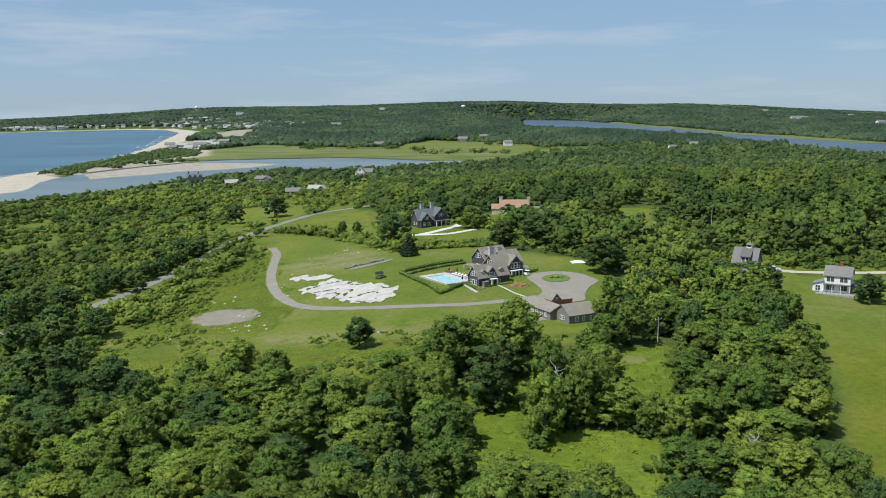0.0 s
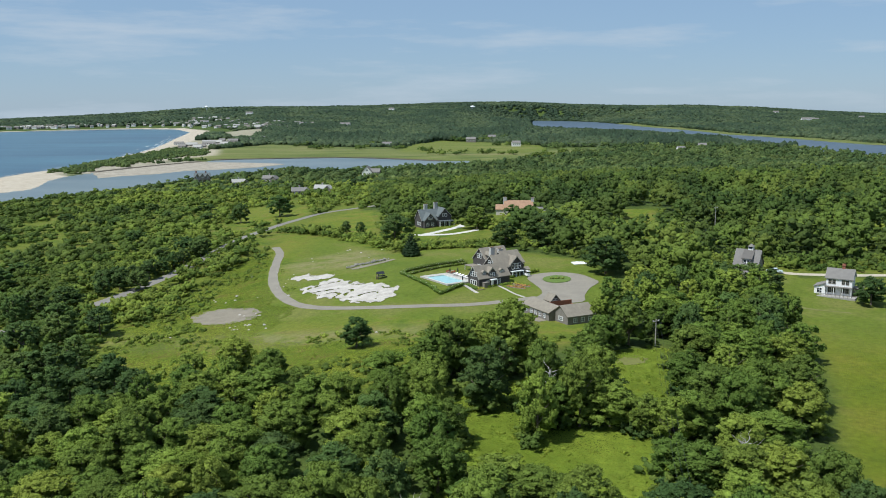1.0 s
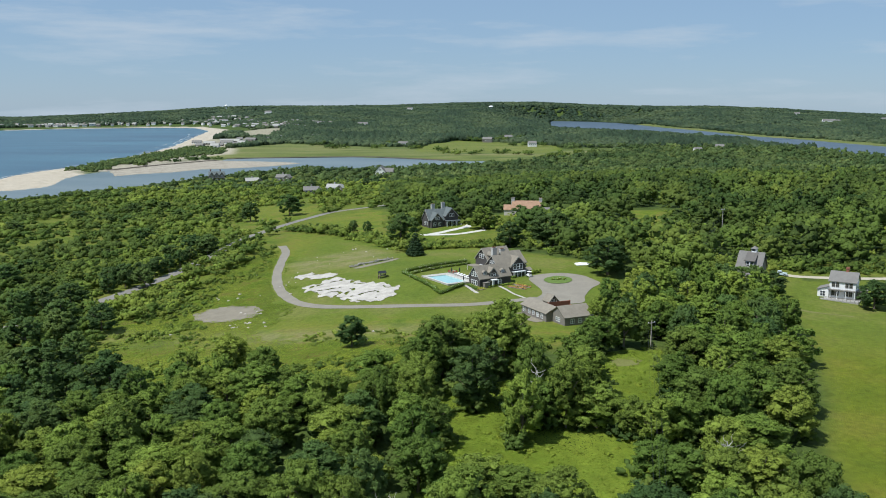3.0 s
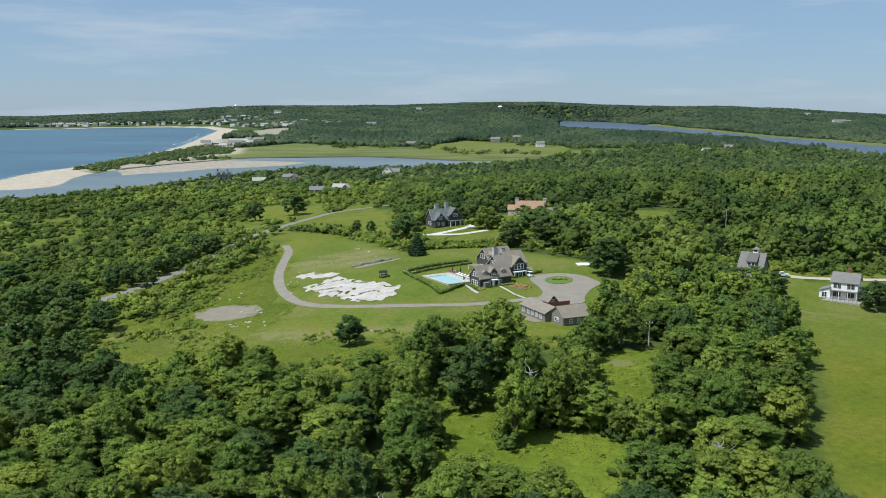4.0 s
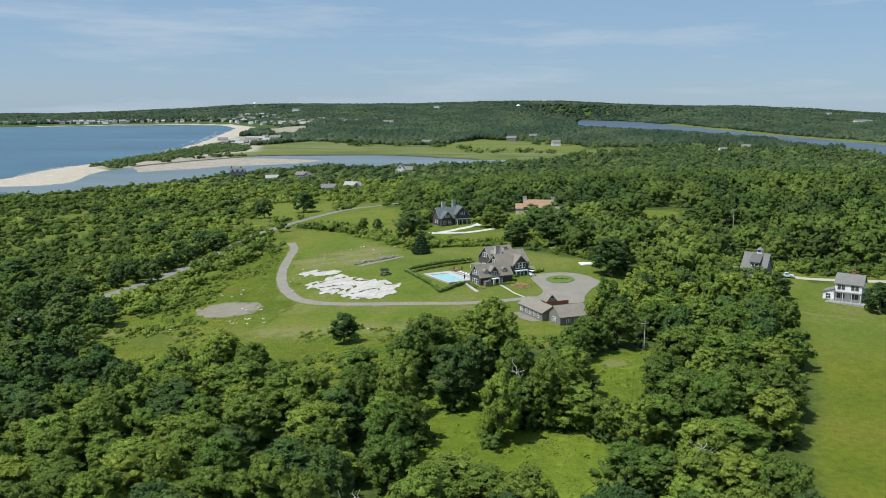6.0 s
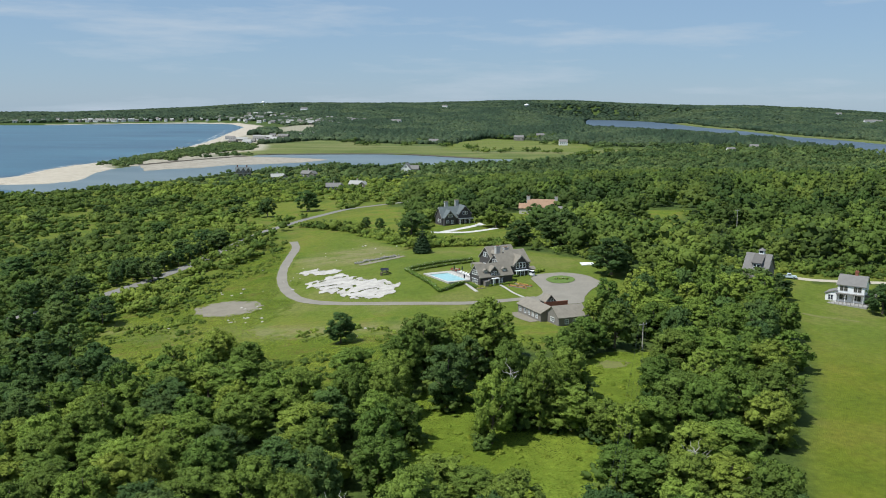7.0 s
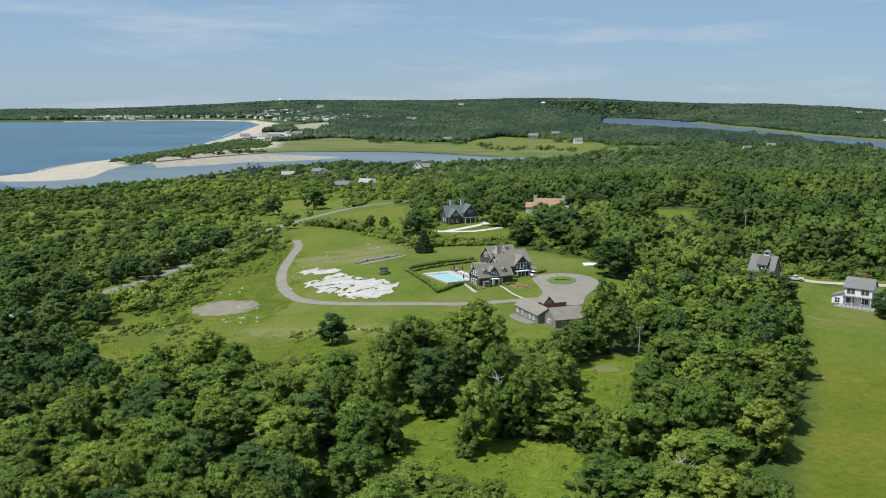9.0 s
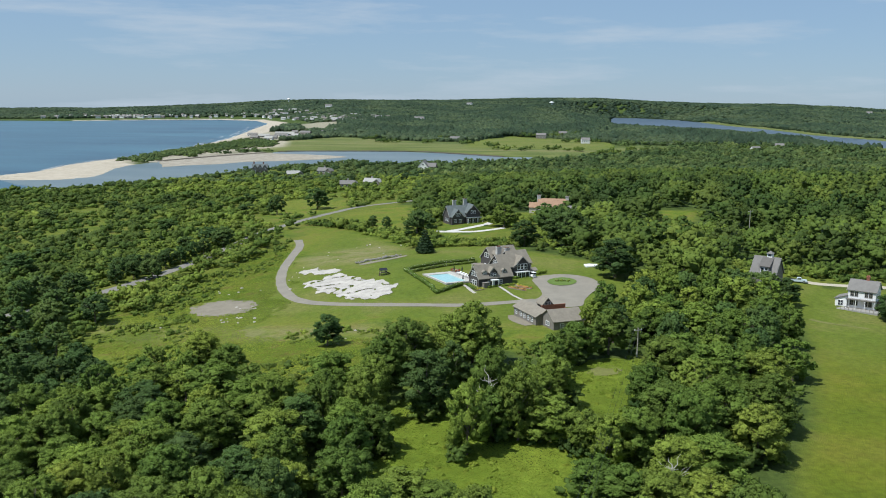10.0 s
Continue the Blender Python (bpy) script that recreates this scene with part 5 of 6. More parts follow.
def white_house():
    root = stand("white_house", 121.3, 283.6, -32, "white clapboard two-storey farmhouse with a grey roof", "house", z=-2.7)
    block(root, 1.0, 8.8, 0, 6.4, 5.6, 8.2, "u", CLAP, GREYROOF)
    for u in (2.2, 3.4, 6.2, 7.4):
        window(root, u, 0, 4.4, 0.8, 1.25, "-v", 1, frame_mat=GREYSHINGLE)
        window(root, u, 0, 1.7, 0.85, 1.5, "-v", 1, frame_mat=GREYSHINGLE)
    window(root, 8.8, 2.0, 4.4, 0.8, 1.25, "+u", 1)
    window(root, 8.8, 4.6, 4.4, 0.8, 1.25, "+u", 1)
    porch = part("porch_roof", boxes((0.8, 9.0, -1.5, 0, 2.8, 3.0)), GREYROOF, root, "grey porch roof along the front")
    for u in (1.0, 3.6, 6.2, 8.8):
        part("post", boxes((u - 0.08, u + 0.08, -1.4, -1.24, 0, 2.8)), WHITE, porch)
    deck = part("deck", boxes((-1.0, 10.5, -4.0, 0, -0.9, 0.05)), DECKGREY, root, "weathered wooden deck")
    for u in np.arange(-1, 10.6, 1.15):
        part("baluster", boxes((u - 0.05, u + 0.05, -4.0, -3.9, 0.05, 0.95)), GREYSHINGLE, deck)
    part("rail", boxes((-1.0, 10.5, -4.02, -3.88, 0.9, 1.0)), GREYSHINGLE, deck)
    # side shed
    v = [(-2.4, -0.5, -1.5), (1, -0.5, -1.5), (1, 5.2, -1.5), (-2.4, 5.2, -1.5), (-2.4, -0.5, 2.4), (1, -0.5, 3.6), (1, 5.2, 3.6), (-2.4, 5.2, 2.4)]
    finish("side_wall", v, [(0, 1, 5, 4), (2, 3, 7, 6), (3, 0, 4, 7)], CLAP, root)
    v = [(-2.7, -0.8, 2.4), (1, -0.8, 3.66), (1, 5.5, 3.66), (-2.7, 5.5, 2.4)]
    v += [(a, b, c + 0.18) for a, b, c in v]
    finish("side_roof", v, [(4, 5, 6, 7), (0, 3, 2, 1), (0, 1, 5, 4), (3, 0, 4, 7), (2, 3, 7, 6), (1, 2, 6, 5)], GREYROOF, root)
    window(root, -0.8, -0.5, 1.3, 1.4, 1.6, "-v", 1, glass=BLACKCLOTH)
    part("lean_to", boxes((8.85, 11.6, 1.5, 5.5, -1, 2.5), (8.85, 11.8, 1.3, 5.7, 2.5, 2.7)), GREYSHINGLE, root)
    chimney(root, 5.6, 3.4, 7.4, 9.6, 0.9, 0.7, BRICK)


def cupola_house():
    root = stand("cupola_house", 98.0, 299.6, -33, "silver-grey shingled house with a steep grey roof and cupola", "house", z=0.2)
    block(root, 0.2, 8.0, -3.2, 4.2, 4.6, 9.4, "u", GREYSHINGLE, GREYROOF)
    v = [(2.9, -2.9, 4.2), (5.9, -2.9, 4.2), (5.9, -2.9, 6.9), (2.9, -2.9, 6.9), (2.9, 0.4, 9.2), (5.9, 0.4, 9.2)]
    finish("dormer_wall", v, [(0, 1, 2, 3), (1, 5, 2), (0, 3, 4)], GREYSHINGLE, root)
    v = [(2.6, -3.3, 6.75), (6.2, -3.3, 6.75), (6.2, 0.55, 9.44), (2.6, 0.55, 9.44)]
    v += [(a, b, c + 0.18) for a, b, c in v]
    finish("dormer_roof", v, [(4, 5, 6, 7), (0, 3, 2, 1), (0, 1, 5, 4), (3, 0, 4, 7), (2, 3, 7, 6), (1, 2, 6, 5)], DARKROOF, root, label="darker shed dormer roof")
    window(root, 3.8, -2.9, 5.6, 1.0, 1.7, "-v", 0)
    window(root, 5.0, -2.9, 5.6, 1.0, 1.7, "-v", 0)
    block(root, 4.5, 8.4, -5.8, -3.4, 2.6, 4.2, "u", GREYSHINGLE, GREYROOF)
    window(root, 6.6, -5.8, 1.5, 1.6, 1.2, "-v", 2)
    cup = part("cupola", boxes((3.9, 5.5, 0.2, 1.8, 9.2, 10.6)), WHITE, root, "white louvred cupola")
    v = [(3.6, -0.1, 10.6), (5.8, -0.1, 10.6), (5.8, 2.1, 10.6), (3.6, 2.1, 10.6), (4.7, 1.0, 11.5)]
    finish("cupola_roof", v, [(0, 1, 4), (1, 2, 4), (2, 3, 4), (3, 0, 4), (3, 2, 1, 0)], GREYROOF, cup)
    part("louvre", boxes((4.15, 5.25, 0.15, 0.22, 9.8, 10.4)), BLACKCLOTH, cup)


def grey_house():
    root = stand("grey_house", -14.2, 437.0, 26, "dark grey shingled house with a blue-grey roof and porch", "house", z=-1.5)
    W, R = SHINGLE, SLATE
    block(root, 0, 12, 0, 9.0, 3.4, 8.2, "u", W, R)
    block(root, 0.4, 6.4, -2.4, 5.0, 3.6, 7.0, "v", W, R)
    window(root, 3.4, -2.4, 4.6, 2.0, 1.2, "-v", 2)
    for u in (2.0, 4.6):
        window(root, u, -2.4, 1.5, 1.2, 1.5, "-v", 1)
    block(root, 8.4, 15.4, -1.0, 8.0, 5.2, 9.0, "v", W, R)
    for u in (11.2, 12.6):
        window(root, u, -1.0, 5.6, 0.9, 1.4, "-v", 0)
    porch = part("porch_roof", boxes((8.0, 16.2, -3.6, -1.0, 2.8, 3.05)), R, root)
    for u in (8.3, 10.9, 13.5, 16.0):
        part("column", boxes((u - 0.16, u + 0.16, -3.5, -3.18, -0.6, 2.8)), WHITE, porch)
    for u in (10.0, 12.4, 14.6):
        window(root, u, -1.0, 1.4, 1.0, 1.8, "-v", 0)
    for v in (2.5, 5.0):
        window(root, 0, v, 1.5, 1.0, 1.5, "-u", 1)
    chimney(root, 4.2, 5.2, 6.5, 10.9, 1.7, 1.2)
    chimney(root, 10.4, 6.6, 7.0, 11.3, 1.7, 1.2)


def tile_house():
    root = stand("tile_roofed_house", 28.0, 470.0, -5, "pale house with a long orange tiled roof", "house", z=0.6)
    block(root, 0.5, 15.5, 0, 8.0, 3.6, 7.2, "u", PALE, TERRACOTTA, ends=False)
    for u in (3.0, 6.0, 9.0, 11.0, 13.5):
        window(root, u, 0, 1.9, 1.2, 1.4, "-v", 1)
    chimney(root, 0.6, 4.2, 3.0, 9.0, 1.8, 1.4, STONE)
    chimney(root, 15.3, 4.0, 3.0, 8.8, 1.6, 1.4, STONE)
    block(root, -4.0, 0.4, 0.8, 6.4, 2.8, 5.0, "u", PALE, TERRACOTTA, ends=False)
    block(root, 15.8, 22.0, -4.5, 0.5, 2.6, 4.4, "u", GREYSHINGLE, GREYROOF)


DECKGREY = plain("silvered_deck_boards", (0.30, 0.285, 0.26), 0.85)
CLAP = plain("white_clapboard", (0.80, 0.79, 0.77), 0.6, vary=0.05, scale=1.5)
PALE = plain("pale_stucco", (0.55, 0.51, 0.44), 0.85, vary=0.1)
shingle_house()
carriage_house()
white_house()
cupola_house()
grey_house()
tile_house()

# ---------------------------------------------------------------- pool garden


def pool_garden():
    turn = 33
    deck = stand("pool_terrace", 0.4, 298.6, turn, "pale stone pool terrace beside the house", "terrace", z=0.0)
    tagged(deck, kind="structure")
    u, v, pu, pv, ou, ov = 6.9, 8.9, 3.8, 6.8, -2.6, -0.8
    part("paving", boxes((-u, ou - pu, -v, v, -2.2, 0.0), (ou + pu, u, -v, v, -2.2, 0.0), (ou - pu, ou + pu, -v, ov - pv, -2.2, 0.0), (ou - pu, ou + pu, ov + pv, v, -2.2, 0.0)), PAVING, deck)
    c = 0.35
    part("coping", boxes((ou - pu - c, ou - pu + 0.05, ov - pv - c, ov + pv + c, -0.2, 0.06), (ou + pu - 0.05, ou + pu + c, ov - pv - c, ov + pv + c, -0.2, 0.06),
                         (ou - pu, ou + pu, ov - pv - c, ov - pv + 0.05, -0.2, 0.06), (ou - pu, ou + pu, ov + pv - 0.05, ov + pv + c, -0.2, 0.06)), SHELL, deck)
    m = Nodes("pool_water", 0.06, spec=0.5)
    m.color(m.ramp(m.noise(0.9, 3), [(0.3, (0.29, 0.50, 0.49)), (0.7, (0.38, 0.58, 0.56))])).bump(m.noise(1.5, 3), 0.15, 0.1)
    tagged(part("pool_water", boxes((ou - pu, ou + pu, ov - pv, ov + pv, -1.5, -0.14)), m.mat, None), "turquoise water in the swimming pool", "water", kind="structure").matrix_world = deck.matrix_world.copy()
    place = deck.matrix_world

    lounger = new("sun_lounger")
    tagged(lounger, "white cushioned sun lounger on the pool terrace", "lounger", "loungers by the pool")
    part("frame", boxes((-1.0, 1.0, -0.36, 0.36, 0.26, 0.34)), TEAK, lounger)
    part("mattress", boxes((-1.0, 0.35, -0.34, 0.34, 0.34, 0.46)), LINEN, lounger)
    back = boxes((0, 0.72, -0.34, 0.34, 0, 0.12))
    bmesh.ops.transform(back, matrix=pose(0.33, 0, 0.36, 0, -32, 0), verts=back.verts[:])
    part("backrest", back, LINEN, lounger)
    for a in (-0.85, 0.85):
        for b in (-0.3, 0.3):
            part("leg", boxes((a - 0.04, a + 0.04, b - 0.04, b + 0.04, 0, 0.26)), TEAK, lounger)
    lounger.matrix_world = place @ pose(4.2, -4.2, 0.0, 0, 0, 0)
    for k in range(1, 5):
        copy_thing(lounger, place @ pose(4.2, -4.2 + 1.9 * k, 0.0, 0, 0, 3 * (k % 3) - 2))

    def parasol(x, y, h, cloth, label):
        p = new("parasol")
        tagged(p, label, "parasol", "closed parasols")
        part("base", boxes((-0.3, 0.3, -0.3, 0.3, 0, 0.1)), STONE, p)
        pv_, pf = tube([(0, 0, 0.1), (0, 0, h)], [0.035, 0.03], 8)
        finish("pole", pv_, pf, TEAK, p)
        cv, cf = tube([(0, 0, 0.8), (0, 0, 1.2), (0, 0, h - 0.3), (0, 0, h + 0.05)], [0.20, 0.24, 0.14, 0.03], 10)
        finish("canopy", cv, cf, cloth, p)
        p.matrix_world = place @ pose(x, y, 0.0)

    parasol(-0.6, -8.4, 2.2, BLACKCLOTH, "closed dark parasol at the pool's edge")
    parasol(4.0, 6.6, 2.3, BLACKCLOTH, "closed dark parasol by the dining table")
    parasol(6.0, 4.6, 2.3, BLACKCLOTH, "closed dark parasol by the loungers")
    table = new("garden_table")
    tagged(table, "weathered teak dining table on the terrace", "table")
    part("tabletop", boxes((-1.3, 1.3, -0.55, 0.55, 0.70, 0.76)), TEAK, table)
    for a in (-1.15, 1.15):
        for b in (-0.42, 0.42):
            part("leg", boxes((a - 0.05, a + 0.05, b - 0.05, b + 0.05, 0, 0.70)), TEAK, table)
    table.matrix_world = place @ pose(5.0, 7.6, 0, 0, 0, 20)
    chair = new("garden_chair")
    tagged(chair, "red cushioned garden chair at the terrace table", "chair", "chairs round the garden table")
    part("seat", boxes((-0.28, 0.28, -0.28, 0.28, 0.38, 0.5)), RED, chair)
    part("backrest", boxes((-0.28, 0.28, 0.22, 0.3, 0.5, 0.98)), RED, chair)
    for a in (-0.24, 0.24):
        for b in (-0.24, 0.24):
            part("leg", boxes((a - 0.03, a + 0.03, b - 0.03, b + 0.03, 0, 0.38)), TEAK, chair)
    spots_ = [(-0.8, 0.9, 0), (0.0, 0.95, 4), (0.8, 0.9, -5), (-0.8, -0.9, 180), (0.8, -0.95, 176)]
    for k, (a, b, r_) in enumerate(spots_):
        mm = table.matrix_world @ pose(a, b, 0, 0, 0, r_)
        if k:
            copy_thing(chair, mm)
        else:
            chair.matrix_world = mm


RED = plain("faded_red_cushion", (0.42, 0.10, 0.07), 0.9, vary=0.2)
pool_garden()


def hedge(line, width, height, label, flowers=0.0, seed=1):
    """A clipped row of bushes, with pale blossom where it flowers."""
    rng = np.random.default_rng(seed)
    c = resample(line, 0.9)
    cen = np.column_stack([c + rng.normal(size=c.shape) * 0.15, land(c[:, 0], c[:, 1]) + height * 0.45])
    rad = rng.uniform(0.45, 0.62, len(c)) * width
    v, q, _n = cards(rng, cen, rad, len(c) * 45, 0.22, 0.4, height / width)
    iv, it = ICO[2]
    blob = (iv[None] * (rad * 0.9)[:, None, None] * np.array([1, 1, height / width]) + cen[:, None]).reshape(-1, 3)
    tf = (it[None] + (np.arange(len(c)) * len(iv))[:, None, None]).reshape(-1, 3) + len(v)
    root = new("hedge")
    tagged(root, label, "hedge")
    ob = new("foliage", arrays("foliage", np.concatenate([v, blob]), q, tf, LEAF, None))
    ob.parent = root
    if flowers:
        v, q, _n = cards(rng, cen, rad * 1.06, int(len(c) * 15 * flowers), 0.16, 0.8, height / width)
        ob = new("blossom", arrays("blossom", v, q, np.zeros((0, 3), int), BLOSSOM, None))
        ob.parent = root
        ob["label"] = "cream white blossom"


BLOSSOM = plain("cream_blossom", (0.52, 0.52, 0.38), 0.9, vary=0.15, scale=3)
hedge([(-17, 309.3), (-10.5, 317.5), (-3, 325.5), (5, 332.5)], 1.7, 1.3, "clipped hydrangea hedge in cream blossom beside the lawn", 0.5, 3)
hedge([(-14, 306.8), (-8, 313.5), (-1, 321), (6, 327.5)], 1.2, 1.0, "low hydrangea hedge in cream blossom by the pool", 0.45, 4)
hedge([(-17, 309), (-12.5, 299.5), (-7.5, 289), (-2.8, 279.2)], 1.5, 1.2, "dark clipped hedge round the pool lawn", 0.35, 5)
hedge([(-2.8, 279), (0.8, 283.5), (4.4, 288)], 1.5, 1.2, "dark clipped hedge round the pool lawn", 0.25, 6)
hedge([(6.0, 288.2), (8.6, 284.4)], 1.2, 0.8, "low green bushes along the house wall", 0, 7)
hedge([(13.2, 287.8), (17.4, 290.8), (21, 293.2)], 1.0, 0.7, "low green bushes along the house front", 0, 8)
hedge([(19.5, 301), (22, 302.5)], 1.2, 0.9, "low green bushes along the house front", 0, 9)
hedge([(29, 308.5), (31, 310)], 1.6, 1.4, "round green bushes at the house corner", 0, 10)


def flower_bed(x, y, length, turn, mat, label, seed):
    rng = np.random.default_rng(seed)
    n = int(length * 2.2)
    cen = np.column_stack([np.linspace(-length / 2, length / 2, n), rng.normal(size=n) * 0.25, np.full(n, 0.25)])
    v, q, _n = cards(rng, cen, np.full(n, 0.42), n * 22, 0.2, 0.6)
    root = stand("flower_bed", x, y, turn, label, "flower bed")
    ob = new("flowers", arrays("flowers", v, q, np.zeros((0, 3), int), mat))
    ob.parent = root
    part("edging", boxes((-length / 2 - 0.3, length / 2 + 0.3, -0.7, 0.7, -0.3, 0.1)), DIRT, root)


flower_bed(22.2, 287.5, 6.0, -30, FLOWER, "bed of orange flowers in the front garden", 1)
flower_bed(22.8, 291.8, 6.5, -40, YELLOW, "bed of yellow-green shrubs in the front garden", 2)
flower_bed(24.4, 289.6, 5.0, -35, FLOWER, "bed of orange flowers in the front garden", 3)
flower_bed(10.2, 284.7, 3.0, 35, YELLOW, "bed of yellow-green shrubs by the wall", 4)
ribbon("path", [(16.2, 290.2), (18.5, 285.5), (21.0, 279.5), (24.0, 274.5)], 0.9, PAVING, "narrow pale stone garden path", 0.09, 0.03)
ribbon("path", [(5.0, 288.4), (7.0, 284.5), (9.2, 280.4)], 1.2, PAVING, "narrow pale stone garden path", 0.09, 0.03)

# island in the turning court
ISLE = [(31.7, 297.4), (33, 300.6), (36.8, 302.6), (40.4, 300), (41.4, 296.4), (39.8, 292.8), (36, 291.6), (32.8, 293.6)]
LAWNMAT = plain("island_turf", (0.100, 0.150, 0.030), 0.95, vary=0.2, scale=0.6, bump=0.4)
patch("turf_island", ISLE, LAWNMAT, "round grass island in the turning court", "lawn", lift=0.22)
hedge([(35.0, 297.2), (37.4, 297.4), (38.6, 296.8)], 1.1, 0.9, "small clump of dark shrubs on the grass island", 0.5, 11)


def boulder(x, y, s, label="pale granite boulder lying in the grass", seed=0, flat=0.5, group="boulders in the grass"):
    r_ = np.random.default_rng(seed)
    iv, it = ICO[2]
    v = iv * r_.uniform(0.75, 1.15, (len(iv), 1)) * np.array([s, s * r_.uniform(0.6, 1.0), s * flat])
    ob = finish("boulder", v, it, LEDGE)
    ob.matrix_world = pose(x, y, float(land(x, y)) + s * flat * 0.3, 0, 0, float(r_.uniform(0, 360)))
    return tagged(ob, label, "boulder", group)


r_ = np.random.default_rng(77)
for k, (x, y, s, spread, n) in enumerate([(-62, 262, 1.0, 3.5, 9), (-66, 280, 0.9, 3, 4), (-54, 262, 1.3, 1.5, 2), (-78, 305, 0.9, 6, 8), (-60, 318, 0.7, 7, 5),
                                           (-46, 372, 0.9, 10, 6), (-56, 345, 0.8, 8, 5), (-30, 380, 0.8, 8, 3), (-84, 258, 0.8, 2, 2), (-21, 232, 0.9, 3, 2)]):
    for j in range(n):
        boulder(x + r_.normal() * spread, y + r_.normal() * spread * 1.3, s * 0.55 * float(r_.uniform(0.5, 1.3)), seed=k * 20 + j)


def stone_wall():
    root = stand("stone_wall", -32.0, 339.0, 43, "low tumbled dry stone wall across the lawn", "wall")
    r_ = np.random.default_rng(12)
    shapes = []
    for k in range(5):
        iv, it = ICO[1]
        v = iv * r_.uniform(0.8, 1.2, (len(iv), 1)) * np.array([0.55, 0.4, 0.33])
        me = bpy.data.meshes.new("stone")
        me.from_pydata([tuple(p) for p in v], [], [tuple(map(int, f)) for f in it])
        me.materials.append(FIELDSTONE)
        shapes.append(me)
    for k in range(110):
        u = (k / 110 - 0.5) * 20
        ob = new("stone", shapes[k % 5])
        w = root.matrix_world @ Vector((u, r_.normal() * 0.35, 0))
        ob.parent = root
        ob.matrix_basis = pose(u, float(r_.normal() * 0.75), float(land(w.x, w.y)) - root.matrix_world.translation.z + float(r_.uniform(0.1, 0.55)), float(r_.uniform(-20, 20)), 0, float(r_.uniform(0, 180))) @ Matrix.Scale(float(r_.uniform(0.5, 1.15)), 4)


FIELDSTONE = plain("grey_fieldstone", (0.24, 0.225, 0.195), 0.9, vary=0.25, scale=1.2, bump=0.4)
stone_wall()
patch("sandy_strip", [(-38, 330), (-28, 339), (-22.5, 347), (-21.5, 345), (-26, 336.5), (-35, 328)], DIRT, "bare sandy strip beside the stone wall", "sand", 0.08, 1.2, 0.01)


def play_frame():
    """The small dark climbing frame on the lawn."""
    root = stand("play_frame", -24.3, 305.5, 25, "dark weathered children's climbing frame on the lawn", "play frame")
    for a in (-1.0, 1.0):
        for b in (-0.9, 0.9):
            part("post", boxes((a - 0.07, a + 0.07, b - 0.07, b + 0.07, -0.3, 1.9)), BLACKCLOTH, root)
    part("platform", boxes((-1.1, 1.1, -1.0, 1.0, 0.85, 0.95)), TEAK, root)
    v = [(-1.3, -1.2, 1.75), (1.3, -1.2, 1.75), (1.3, 1.2, 1.75), (-1.3, 1.2, 1.75), (-1.3, 0, 2.5), (1.3, 0, 2.5)]
    finish("roof", v, [(0, 1, 5, 4), (2, 3, 4, 5), (1, 2, 5), (3, 0, 4), (3, 2, 1, 0)], BLACKCLOTH, root, label="dark canvas roof")
    sl = boxes((0, 2.4, -0.3, 0.3, 0, 0.08), (0, 2.4, -0.36, -0.3, 0, 0.25), (0, 2.4, 0.3, 0.36, 0, 0.25))
    bmesh.ops.transform(sl, matrix=pose(1.0, 0.3, 0.95, 0, 25, 0), verts=sl.verts[:])
    part("slide", sl, BLACKCLOTH, root)
    part("ladder", boxes((-1.5, -1.1, -0.3, -0.2, -0.2, 0.9), (-1.5, -1.1, 0.2, 0.3, -0.2, 0.9)), TEAK, root)


play_frame()


def golf_cart():
    root = stand("golf_cart", 27.2, 303.6, 120, "small white golf cart parked at the court's edge", "golf cart")
    part("body", boxes((-1.1, 1.1, -0.55, 0.55, 0.25, 0.65), (0.55, 1.1, -0.55, 0.55, 0.65, 0.95)), CLAP, root)
    part("seat", boxes((-0.7, 0.1, -0.5, 0.5, 0.65, 0.8), (-0.8, -0.65, -0.5, 0.5, 0.8, 1.15)), LINEN, root)
    part("roof", boxes((-1.0, 0.9, -0.6, 0.6, 1.8, 1.88)), CLAP, root)
    for a in (-0.95, 0.85):
        for b in (-0.52, 0.52):
            part("post", boxes((a - 0.03, a + 0.03, b - 0.03, b + 0.03, 0.6, 1.8)), BLACKCLOTH, root)
            wheel(root, a * 0.85, b, 0.23, 0.2)


def wheel(root, x, y, r, w):
    bm = bmesh.new()
    bmesh.ops.create_cone(bm, cap_ends=True, segments=16, radius1=r, radius2=r, depth=w, matrix=pose(x, y, r, 90, 0, 0))
    ob = part("wheel", bm, BLACKCLOTH, root)
    bm = bmesh.new()
    bmesh.ops.create_cone(bm, cap_ends=True, segments=12, radius1=r * 0.6, radius2=r * 0.6, depth=w + 0.03, matrix=pose(x, y, r, 90, 0, 0))
    part("rim", bm, CHROME, ob)


CHROME = plain("steel_rim", (0.5, 0.5, 0.5), 0.35, 0.8)
CARPAINT = plain("pale_blue_car_paint", (0.56, 0.64, 0.68), 0.3, vary=0.03, spec=0.5)


